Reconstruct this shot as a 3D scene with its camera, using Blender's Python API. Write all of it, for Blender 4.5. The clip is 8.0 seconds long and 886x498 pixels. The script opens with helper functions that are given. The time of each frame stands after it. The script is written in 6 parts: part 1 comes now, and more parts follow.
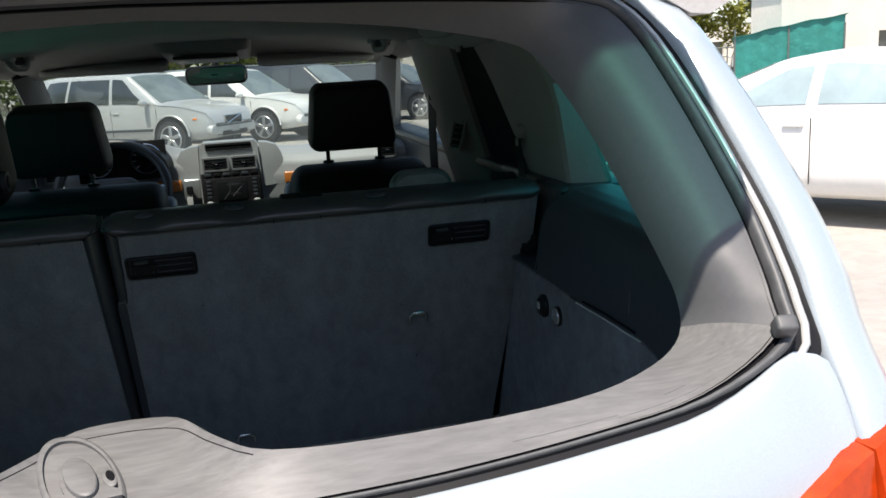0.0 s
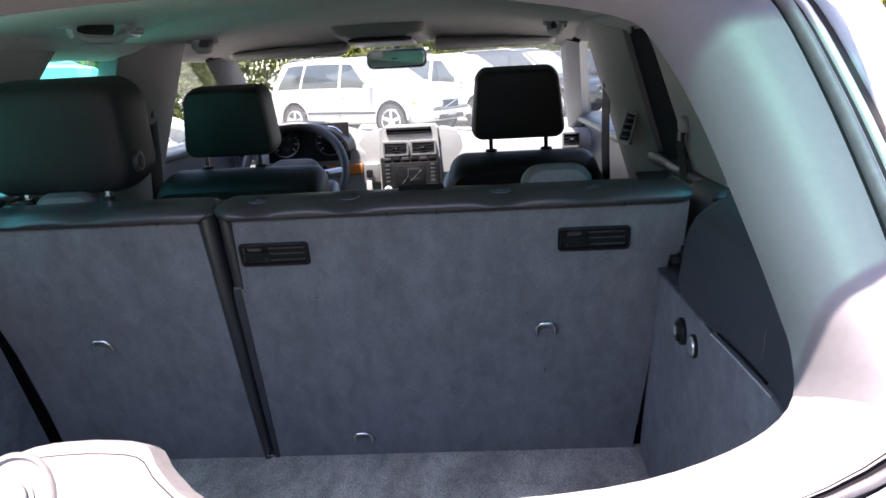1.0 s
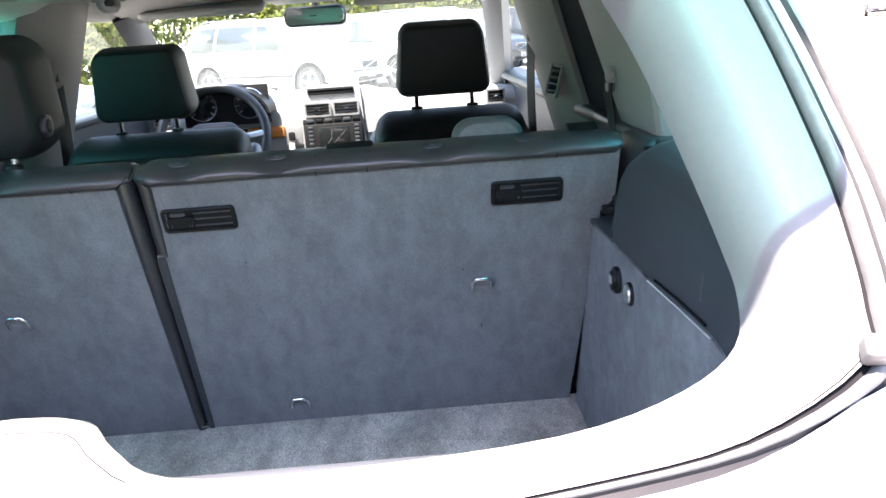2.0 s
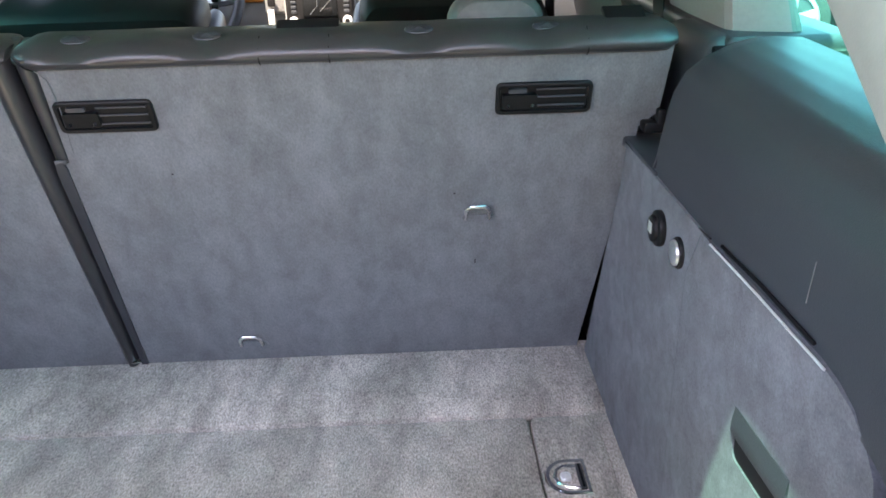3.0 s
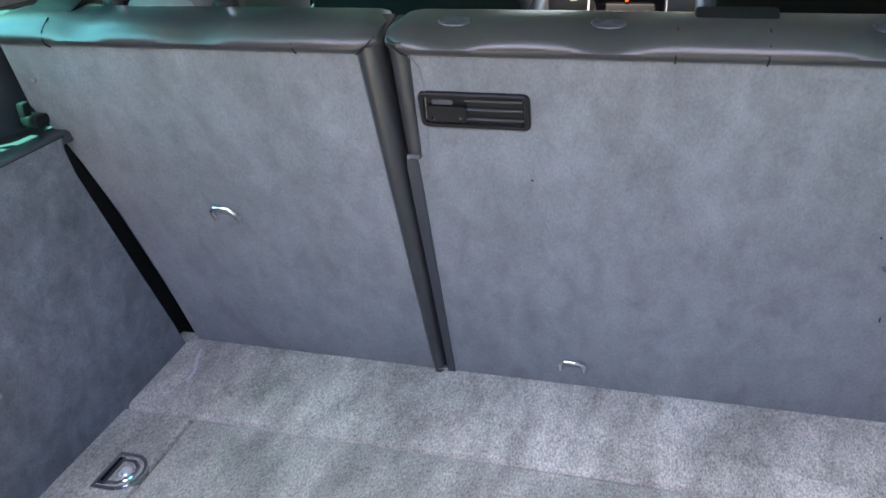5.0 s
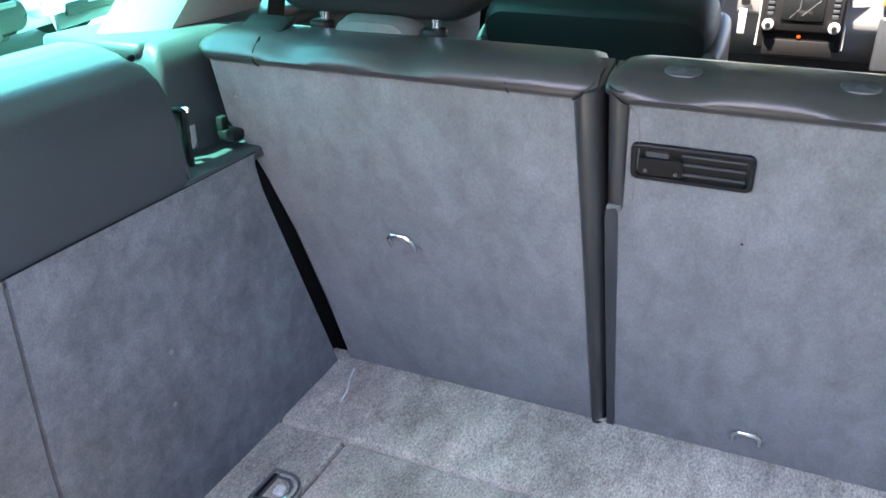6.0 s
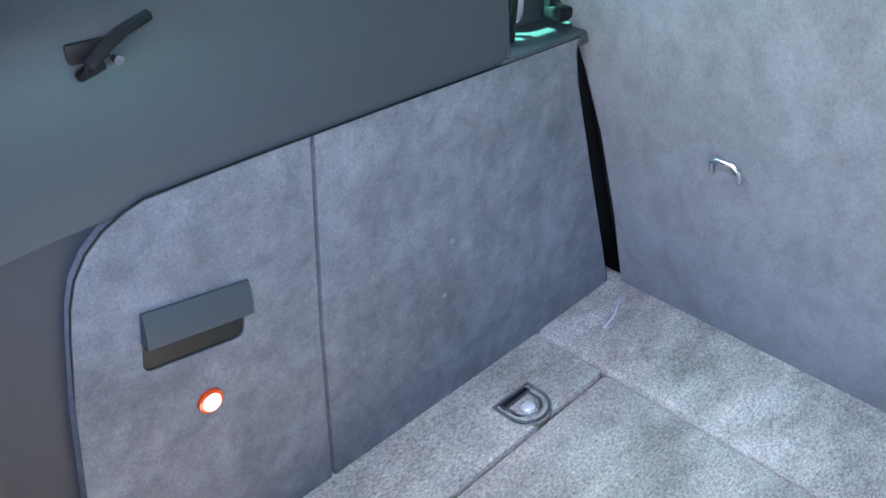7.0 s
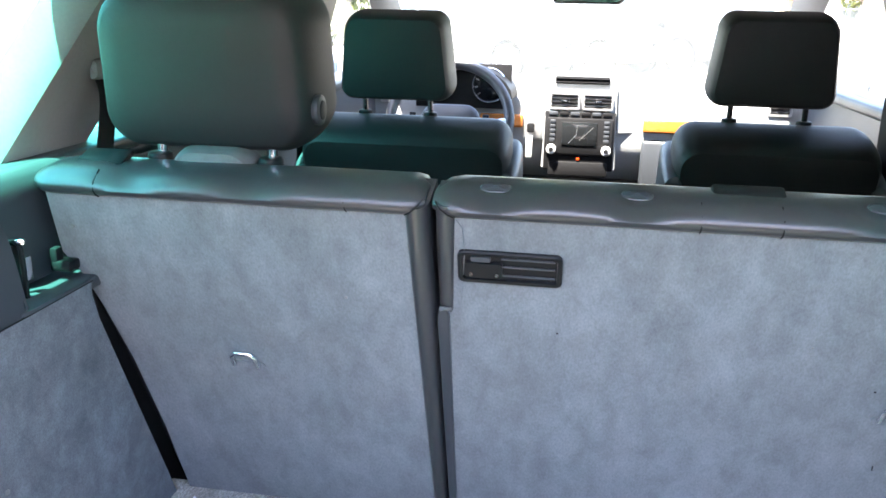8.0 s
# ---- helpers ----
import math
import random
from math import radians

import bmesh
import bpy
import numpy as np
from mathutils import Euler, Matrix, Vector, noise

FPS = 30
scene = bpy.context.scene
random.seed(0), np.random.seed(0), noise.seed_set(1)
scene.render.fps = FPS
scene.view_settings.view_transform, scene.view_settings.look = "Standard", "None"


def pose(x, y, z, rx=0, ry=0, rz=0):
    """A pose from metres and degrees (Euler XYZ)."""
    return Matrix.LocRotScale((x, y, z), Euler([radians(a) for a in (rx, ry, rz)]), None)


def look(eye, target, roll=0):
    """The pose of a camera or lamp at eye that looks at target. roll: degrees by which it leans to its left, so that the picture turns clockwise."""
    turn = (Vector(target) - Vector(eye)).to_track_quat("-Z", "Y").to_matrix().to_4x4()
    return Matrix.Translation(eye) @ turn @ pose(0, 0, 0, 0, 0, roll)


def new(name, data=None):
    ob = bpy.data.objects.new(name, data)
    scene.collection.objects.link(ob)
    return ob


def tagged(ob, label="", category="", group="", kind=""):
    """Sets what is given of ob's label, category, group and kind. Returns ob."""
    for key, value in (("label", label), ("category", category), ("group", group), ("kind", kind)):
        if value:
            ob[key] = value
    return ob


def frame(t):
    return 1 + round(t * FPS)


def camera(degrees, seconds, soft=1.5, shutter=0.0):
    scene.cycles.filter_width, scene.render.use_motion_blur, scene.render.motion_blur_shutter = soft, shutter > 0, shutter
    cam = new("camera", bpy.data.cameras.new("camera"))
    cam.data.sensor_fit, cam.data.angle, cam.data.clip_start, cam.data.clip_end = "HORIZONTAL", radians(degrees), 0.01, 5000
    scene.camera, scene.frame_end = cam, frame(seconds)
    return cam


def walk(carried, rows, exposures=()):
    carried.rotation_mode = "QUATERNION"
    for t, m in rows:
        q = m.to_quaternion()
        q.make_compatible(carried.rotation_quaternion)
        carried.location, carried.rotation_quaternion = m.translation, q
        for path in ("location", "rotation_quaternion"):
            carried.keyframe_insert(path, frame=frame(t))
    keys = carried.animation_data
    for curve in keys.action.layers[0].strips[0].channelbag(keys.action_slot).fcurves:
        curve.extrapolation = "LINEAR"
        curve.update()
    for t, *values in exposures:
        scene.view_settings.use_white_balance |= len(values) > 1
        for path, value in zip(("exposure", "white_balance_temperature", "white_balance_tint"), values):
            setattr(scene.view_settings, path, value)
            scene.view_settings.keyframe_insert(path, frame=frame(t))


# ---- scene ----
# Cargo area of an estate-type off-roader, seen through its raised rear glass.
# x to the car's right, y to its front, z up from the cargo floor.
cam = camera(57.0, 8.0, soft=1.6)

PATH = [
    (0, (0.131, -1.621, 0.75), (0.538, 0.289, 0.319), -3.4),
    (0.5, (0.278, -1.606, 0.729), (0.319, 0.348, 0.304), -1.5),
    (1, (0.296, -1.49, 0.736), (0.186, 0.459, 0.302), -3.0),
    (1.5, (0.285, -1.492, 0.721), (0.233, 0.447, 0.233), -5.4),
    (1.7, (0.282, -1.504, 0.728), (0.297, 0.429, 0.214), -5.6),
    (2.8, (0.286, -1.216, 0.699), (0.373, 0.66, 0.01), -1.4),
    (3, (0.312, -1.157, 0.694), (0.367, 0.666, -0.126), -1.5),
    (3.5, (0.358, -1.046, 0.658), (0.413, 0.596, -0.483), -0.2),
    (4, (0.351, -1.023, 0.66), (0.293, 0.677, -0.393), -0.7),
    (4.2, (0.348, -1.03, 0.666), (0.218, 0.701, -0.328), -1.0),
    (5.3, (0.058, -0.971, 0.696), (-0.523, 0.731, -0.179), -1.9),
    (5.5, (0.046, -0.97, 0.696), (-0.573, 0.716, -0.185), -1.4),
    (6, (0.025, -0.966, 0.715), (-0.704, 0.687, -0.143), -0.1),
    (6.5, (-0.025, -0.957, 0.696), (-1.058, 0.455, -0.271), 1.2),
    (7, (-0.094, -0.916, 0.673), (-1.219, 0.329, -0.415), 2.8),
    (7.5, (-0.062, -0.953, 0.678), (-0.663, 0.738, -0.206), 5.6),
    (7.8, (-0.015, -0.992, 0.697), (-0.442, 0.816, -0.043), 2.6),
    (8, (0.015, -1.052, 0.726), (-0.306, 0.838, 0.157), 1.1),
]
EXPOSURES = [
    (0.0, 1.5, 6850, 14),
    (0.5, 2.4, 6650, 16),
    (1.0, 3.4, 6950, 34),
    (1.5, 4.05, 6850, 24),
    (3.0, 4.75, 8150, 31),
    (3.5, 4.88, 8400, 31),
    (4.2, 4.85, 8000, 35),
    (5.5, 5.05, 7550, 30),
    (6.5, 5.3, 7350, 33),
    (7.0, 5.55, 7050, 28),
    (7.5, 5.52, 7350, 29),
    (8.0, 5.35, 7100, 26),
]
walk(cam, [(t, look(eye, target, roll)) for t, eye, target, roll in PATH], EXPOSURES)

# ---- daylight ----
SUN = Vector((-1.17, -1.83, 5.3)).normalized()
world = bpy.data.worlds.new("sky")
scene.world = world
world.use_nodes = True
wn = world.node_tree.nodes
sky = wn.new("ShaderNodeTexSky")
sky.sky_type, sky.sun_disc = "NISHITA", False
sky.sun_elevation = math.asin(SUN.z)
sky.sun_rotation = math.atan2(SUN.x, SUN.y)
world.node_tree.links.new(sky.outputs[0], wn["Background"].inputs[0])
wn["Background"].inputs[1].default_value = 0.1
lamp = bpy.data.lights.new("sun", "SUN")
lamp.energy, lamp.angle, lamp.color = 3.2, radians(0.53), (1.0, 0.95, 0.88)
sun = new("sun", lamp)
sun.matrix_world = look(SUN * 60, (0, 0, 0))
GROUND = -0.72


# ---- materials ----
def base_material(name, rough=0.6, metal=0.0, spec=0.5):
    m = bpy.data.materials.new(name)
    m.use_nodes = True
    b = m.node_tree.nodes["Principled BSDF"]
    b.inputs["Roughness"].default_value = rough
    b.inputs["Metallic"].default_value = metal
    b.inputs["Specular IOR Level"].default_value = spec
    return m, m.node_tree.nodes, m.node_tree.links, b


def surface(name, colour, rough=0.6, metal=0.0, spec=0.5, big=(3.0, 0.12), fine=(80.0, 0.1), bump=(200.0, 0.1, 0.001), stretch=(1, 1, 1), coat=0.0, sheen=0.0, mid=None):
    """A plain material with variation at two scales, fine relief and uneven gloss."""
    m, n, l, b = base_material(name, rough, metal, spec)
    co = n.new("ShaderNodeTexCoord")
    mp = n.new("ShaderNodeMapping")
    mp.inputs["Scale"].default_value = stretch
    l.new(co.outputs["Object"], mp.inputs["Vector"])
    value = None
    for scale, amount in (big, fine) if mid is None else (big, fine, mid):
        t = n.new("ShaderNodeTexNoise")
        t.inputs["Scale"].default_value, t.inputs["Detail"].default_value, t.inputs["Roughness"].default_value = scale, 5, 0.6
        t.inputs["Distortion"].default_value = 0.35
        l.new(mp.outputs[0], t.inputs["Vector"])
        r = n.new("ShaderNodeMapRange")
        r.inputs["From Min"].default_value, r.inputs["From Max"].default_value = 0.28, 0.72
        r.inputs["To Min"].default_value, r.inputs["To Max"].default_value = 1 - amount, 1 + amount
        l.new(t.outputs["Fac"], r.inputs["Value"])
        if value is None:
            value = r.outputs[0]
            rr = n.new("ShaderNodeMapRange")
            rr.inputs["To Min"].default_value, rr.inputs["To Max"].default_value = rough * 0.85, min(1.0, rough * 1.15)
            l.new(t.outputs["Fac"], rr.inputs["Value"])
            l.new(rr.outputs[0], b.inputs["Roughness"])
        else:
            mul = n.new("ShaderNodeMath")
            mul.operation = "MULTIPLY"
            l.new(value, mul.inputs[0]), l.new(r.outputs[0], mul.inputs[1])
            value = mul.outputs[0]
    mix = n.new("ShaderNodeVectorMath")
    mix.operation = "SCALE"
    mix.inputs[0].default_value = colour
    l.new(value, mix.inputs["Scale"])
    l.new(mix.outputs[0], b.inputs["Base Color"])
    if bump[1]:
        t = n.new("ShaderNodeTexNoise")
        t.inputs["Scale"].default_value, t.inputs["Detail"].default_value = bump[0], 3
        l.new(mp.outputs[0], t.inputs["Vector"])
        bp = n.new("ShaderNodeBump")
        bp.inputs["Strength"].default_value, bp.inputs["Distance"].default_value = bump[1], bump[2]
        l.new(t.outputs["Fac"], bp.inputs["Height"])
        l.new(bp.outputs[0], b.inputs["Normal"])
    b.inputs["Coat Weight"].default_value = coat
    b.inputs["Coat Roughness"].default_value = 0.05
    b.inputs["Sheen Weight"].default_value = sheen
    b.inputs["Sheen Roughness"].default_value = 0.5
    return m


def tinted_glass(name, colour):
    """Window glass: lets tinted light straight through, with more gloss at a glancing angle."""
    m = bpy.data.materials.new(name)
    m.use_nodes = True
    n, l = m.node_tree.nodes, m.node_tree.links
    n.remove(n["Principled BSDF"])
    tr, gl, mx, lw = n.new("ShaderNodeBsdfTransparent"), n.new("ShaderNodeBsdfGlossy"), n.new("ShaderNodeMixShader"), n.new("ShaderNodeLayerWeight")
    pw, ml = n.new("ShaderNodeMath"), n.new("ShaderNodeMath")
    pw.operation, ml.operation = "POWER", "MULTIPLY_ADD"
    pw.inputs[1].default_value, ml.inputs[1].default_value, ml.inputs[2].default_value = 4.0, 0.5, 0.025
    lw.inputs[0].default_value = 0.5
    tr.inputs[0].default_value = (*colour, 1)
    gl.inputs["Roughness"].default_value = 0.02
    l.new(lw.outputs["Facing"], pw.inputs[0]), l.new(pw.outputs[0], ml.inputs[0])
    l.new(ml.outputs[0], mx.inputs[0]), l.new(tr.outputs[0], mx.inputs[1]), l.new(gl.outputs[0], mx.inputs[2])
    l.new(mx.outputs[0], n["Material Output"].inputs["Surface"])
    return m


def glowing(name, colour, power):
    m, n, l, b = base_material(name, 0.3)
    b.inputs["Base Color"].default_value = (*colour, 1)
    b.inputs["Emission Color"].default_value = (*colour, 1)
    b.inputs["Emission Strength"].default_value = power
    return m


FELT = surface("grey_felt", (0.139, 0.153, 0.158), 0.95, spec=0.15, big=(9, 0.13), mid=(38, 0.17), fine=(420, 0.17), bump=(900, 0.35, 0.001), sheen=0.12, stretch=(1, 1, 0.45))
CARPET = surface("cargo_carpet", (0.355, 0.325, 0.288), 0.98, spec=0.1, big=(8, 0.46), mid=(30, 0.26), fine=(430, 0.62), bump=(700, 0.8, 0.002), sheen=0.2, stretch=(1, 0.45, 1))
WALLFELT = surface("side_carpet", (0.096, 0.104, 0.117), 0.97, spec=0.12, big=(11, 0.28), mid=(46, 0.22), fine=(400, 0.24), bump=(900, 0.4, 0.0012), sheen=0.1)
LEATHER = surface("black_leather", (0.034, 0.035, 0.038), 0.48, spec=0.6, big=(5, 0.15), fine=(120, 0.08), bump=(60, 0.1, 0.003))
ROLLEATHER = surface("worn_leather_edge", (0.024, 0.0245, 0.027), 0.38, spec=0.75, big=(5, 0.15), fine=(120, 0.08), bump=(60, 0.1, 0.003))
SOFTBLACK = surface("dark_headrest_leather", (0.0115, 0.0115, 0.0125), 0.55, spec=0.3, big=(6, 0.12), fine=(130, 0.08), bump=(350, 0.15, 0.0015))
TRIM = surface("dark_grey_plastic", (0.030, 0.034, 0.040), 0.42, big=(4, 0.08), fine=(300, 0.06), bump=(900, 0.25, 0.0008))
MATTETRIM = surface("matte_corner_plastic", (0.029, 0.033, 0.039), 0.65, spec=0.2, big=(4, 0.08), fine=(300, 0.06), bump=(900, 0.25, 0.0008))
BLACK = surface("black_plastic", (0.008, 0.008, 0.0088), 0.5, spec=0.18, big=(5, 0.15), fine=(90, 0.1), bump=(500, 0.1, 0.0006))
RUBBER = surface("rubber_seal", (0.075, 0.078, 0.08), 0.55, big=(9, 0.2), fine=(70, 0.2), bump=(120, 0.15, 0.001))
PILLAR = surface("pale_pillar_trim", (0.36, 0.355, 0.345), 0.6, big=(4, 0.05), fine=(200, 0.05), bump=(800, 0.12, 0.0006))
# Pale trim coloured dark, with the shade on it put into the tone.
REVEAL = surface("shaded_reveal_trim", (0.080, 0.081, 0.083), 0.55, big=(6, 0.07), fine=(120, 0.06), bump=(800, 0.12, 0.0006))
# Copies of the pillar trim, each darkened to suit the shade on its pillar.
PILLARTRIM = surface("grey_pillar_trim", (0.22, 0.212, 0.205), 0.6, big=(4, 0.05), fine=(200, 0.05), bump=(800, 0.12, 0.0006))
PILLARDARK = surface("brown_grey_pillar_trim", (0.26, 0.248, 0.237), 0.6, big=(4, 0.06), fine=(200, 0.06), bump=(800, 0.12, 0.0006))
SILL = surface("grey_sill_trim", (0.118, 0.117, 0.115), 0.5, big=(7, 0.07), fine=(170, 0.22), bump=(500, 0.12, 0.0006), stretch=(0.14, 1, 1))
HEADLINER = surface("headliner_cloth", (0.52, 0.51, 0.495), 0.95, spec=0.1, big=(4, 0.07), fine=(150, 0.08), bump=(600, 0.3, 0.001))
DASH = surface("grey_dashboard", (0.25, 0.257, 0.262), 0.55, big=(3, 0.06), fine=(160, 0.06), bump=(500, 0.2, 0.001))
SILVER = surface("satin_silver", (0.55, 0.56, 0.57), 0.32, 0.8, big=(6, 0.05), fine=(120, 0.05), bump=(300, 0.03, 0.0004))
CHROME = surface("worn_chrome", (0.75, 0.76, 0.78), 0.14, 1.0, big=(20, 0.1), fine=(150, 0.1), bump=(200, 0.04, 0.0004))
ANCHOR = surface("polished_anchor_steel", (0.80, 0.81, 0.83), 0.2, 1.0, big=(20, 0.1), fine=(150, 0.1), bump=(200, 0.04, 0.0004))
BRIGHT = surface("bright_plated_metal", (0.82, 0.83, 0.85), 0.3, 0.55, big=(20, 0.1), fine=(150, 0.1), bump=(200, 0.04, 0.0004))
WOOD = surface("orange_wood", (0.42, 0.13, 0.025), 0.25, big=(8, 0.25), fine=(60, 0.3), bump=(60, 0.03, 0.0004), stretch=(1, 8, 8), coat=0.6)
PAINT = surface("pale_blue_silver_paint", (0.38, 0.435, 0.475), 0.32, 0.25, big=(2, 0.03), fine=(400, 0.05), bump=(300, 0.01, 0.0003), coat=0.7)
WHITEPAINT = surface("white_car_paint", (0.74, 0.73, 0.69), 0.32, big=(1.2, 0.04), fine=(20, 0.03), bump=(3, 0.02, 0.002), coat=0.6)
SILVERPAINT = surface("silver_car_paint", (0.47, 0.48, 0.47), 0.34, 0.2, big=(1.2, 0.05), fine=(20, 0.03), bump=(3, 0.02, 0.002), coat=0.6)
DARKPAINT = surface("dark_car_paint", (0.03, 0.034, 0.042), 0.3, big=(1.2, 0.1), fine=(20, 0.05), bump=(3, 0.02, 0.002), coat=0.6)
BLACKPAINT = surface("black_car_paint", (0.006, 0.0065, 0.008), 0.45, spec=0.15, big=(1.2, 0.1), fine=(20, 0.05), bump=(3, 0.02, 0.002))
TYRE = surface("tyre_rubber", (0.02, 0.02, 0.021), 0.8, big=(5, 0.2), fine=(60, 0.2), bump=(80, 0.2, 0.002))
CARGLASS = surface("dark_car_glass", (0.05, 0.058, 0.058), 0.05, spec=0.9, big=(1, 0.2), fine=(3, 0.1), bump=(2, 0.01, 0.002))
# Lighter copies of the car glass, the sky's reflection put into their colour.
PALEGLASS = surface("sky_lit_car_glass", (0.28, 0.36, 0.36), 0.05, spec=0.9, big=(1, 0.2), fine=(3, 0.15), bump=(2, 0.01, 0.002))
SKYGLASS = surface("car_windscreen_glass", (0.16, 0.19, 0.18), 0.06, spec=0.9, big=(1, 0.3), fine=(3, 0.25), bump=(2, 0.01, 0.002))
LENS = surface("headlamp_lens", (0.62, 0.64, 0.66), 0.12, big=(5, 0.1), fine=(30, 0.25), bump=(30, 0.1, 0.003), coat=0.5)
REDLENS = surface("red_lamp_lens", (0.42, 0.040, 0.006), 0.2, spec=0.3, big=(9, 0.3), fine=(60, 0.2), bump=(90, 0.2, 0.002), coat=0.15)
AMBER = surface("amber_lamp_lens", (0.7, 0.2, 0.02), 0.16, big=(4, 0.12), fine=(60, 0.12), bump=(90, 0.15, 0.002), coat=0.8)
DARKGLASS = tinted_glass("green_tinted_glass", (0.27, 0.47, 0.43))
SIDEGLASS = tinted_glass("green_privacy_glass", (0.33, 0.90, 0.80))


def hinge_mask(m, at, along, start, end):
    """Added dark band that clears along a direction from the hinge, masking sun."""
    n, l = m.node_tree.nodes, m.node_tree.links
    co, sub, dot, rng = n.new("ShaderNodeTexCoord"), n.new("ShaderNodeVectorMath"), n.new("ShaderNodeVectorMath"), n.new("ShaderNodeMapRange")
    sub.operation, dot.operation = "SUBTRACT", "DOT_PRODUCT"
    sub.inputs[1].default_value, dot.inputs[1].default_value = at, along
    rng.inputs["From Min"].default_value, rng.inputs["From Max"].default_value = start, end
    rng.inputs["To Min"].default_value = 0.05
    tint = n.new("ShaderNodeVectorMath")
    tint.operation = "SCALE"
    tr = [k for k in n if k.type == "BSDF_TRANSPARENT"][0]
    tint.inputs[0].default_value = tr.inputs[0].default_value[:3]
    l.new(co.outputs["Object"], sub.inputs[0]), l.new(sub.outputs[0], dot.inputs[0])
    l.new(dot.outputs["Value"], rng.inputs["Value"]), l.new(rng.outputs[0], tint.inputs["Scale"])
    l.new(tint.outputs[0], tr.inputs[0])


# unseen band on the raised glass, set to bound the sun patch inside
hinge_mask(DARKGLASS, (0, -0.718, 0.858), (0, -0.878, 0.477), 0.09, 0.118)
CLEARGLASS = tinted_glass("windscreen_glass", (0.76, 0.81, 0.79))
# Pillar trim once more, darkened in place of shade on the centre pillars.
CENTREPILLAR = surface("shaded_centre_pillar_trim", (0.15, 0.144, 0.138), 0.6, big=(4, 0.06), fine=(200, 0.06), bump=(800, 0.12, 0.0006))
MIRROR = surface("mirror_glass", (0.8, 0.82, 0.82), 0.03, 1.0, big=(3, 0.02), fine=(30, 0.02), bump=(20, 0.0, 0.0))
SCREEN = surface("dark_display", (0.01, 0.011, 0.012), 0.12, big=(10, 0.2), fine=(80, 0.1), bump=(40, 0.0, 0.0))
SHADE = surface("dark_sunblind", (0.010, 0.012, 0.018), 0.9, spec=0.1, big=(8, 0.15), fine=(300, 0.2), bump=(600, 0.3, 0.001))
ASPHALT = surface("worn_pavement", (0.30, 0.28, 0.25), 0.9, big=(0.35, 0.16), fine=(9, 0.12), bump=(40, 0.4, 0.006))
YELLOW = surface("yellow_road_paint", (0.6, 0.42, 0.08), 0.8, big=(2, 0.2), fine=(30, 0.25), bump=(60, 0.2, 0.002))
STUCCO = surface("pale_stucco", (0.62, 0.58, 0.5), 0.9, big=(0.6, 0.08), fine=(12, 0.08), bump=(30, 0.3, 0.006))
TARP = surface("green_tarpaulin", (0.012, 0.17, 0.14), 0.6, big=(1.2, 0.2), fine=(10, 0.1), bump=(2.5, 0.6, 0.08))
BARK = surface("bark", (0.11, 0.08, 0.055), 0.9, big=(2, 0.2), fine=(20, 0.3), bump=(14, 0.7, 0.02))
STEEL = surface("painted_steel", (0.12, 0.14, 0.13), 0.5, 0.3, big=(2, 0.1), fine=(30, 0.1), bump=(60, 0.1, 0.002))
GROOVE = surface("dark_recess", (0.006, 0.006, 0.007), 0.9, spec=0.1, big=(4, 0.1), fine=(50, 0.1), bump=(100, 0.1, 0.001))


def leaf_material(name, colour):
    m, n, l, b = base_material(name, 0.55, spec=0.3)
    g = n.new("ShaderNodeNewGeometry")
    r = n.new("ShaderNodeValToRGB")
    r.color_ramp.elements[0].color = (*(c * 0.55 for c in colour), 1)
    r.color_ramp.elements[1].color = (colour[0] * 1.7, colour[1] * 1.5, colour[2] * 1.3, 1)
    l.new(g.outputs["Random Per Island"], r.inputs["Fac"])
    l.new(r.outputs[0], b.inputs["Base Color"])
    tl, mx = n.new("ShaderNodeBsdfTranslucent"), n.new("ShaderNodeMixShader")
    l.new(r.outputs[0], tl.inputs["Color"])
    mx.inputs[0].default_value = 0.55
    l.new(b.outputs[0], mx.inputs[1]), l.new(tl.outputs[0], mx.inputs[2])
    l.new(mx.outputs[0], n["Material Output"].inputs["Surface"])
    return m


LEAF = leaf_material("green_leaves", (0.21, 0.24, 0.05))
HEDGE = leaf_material("hedge_leaves", (0.07, 0.10, 0.02))


# ---- mesh helpers ----
def link_mesh(name, bm, material, parent=None, label="", smooth=True, angle=38):
    me = bpy.data.meshes.new(name)
    bmesh.ops.recalc_face_normals(bm, faces=bm.faces)
    bm.to_mesh(me)
    bm.free()
    if smooth:
        me.polygons.foreach_set("use_smooth", [True] * len(me.polygons))
        me.set_sharp_from_angle(angle=radians(angle))
    me.materials.append(material)
    ob = new(name, me)
    if parent is not None:
        ob.parent = parent
        top = parent
        ob.matrix_parent_inverse = world_of(top).inverted()
    if label:
        tagged(ob, label)
    return ob


def world_of(ob):
    m = ob.matrix_basis.copy()
    while ob.parent is not None:
        m = ob.parent.matrix_basis @ ob.matrix_parent_inverse @ m
        ob = ob.parent
    return m


def part(name, bm, material, parent, label="", smooth=True, angle=38):
    return link_mesh(name, bm, material, parent, label, smooth, angle)


def thing(name, label, category, at=(0, 0, 0), group="", kind=""):
    e = new(name)
    e.empty_display_size = 0.05
    e.matrix_basis = Matrix.Translation(at)
    return tagged(e, label, category, group, kind)


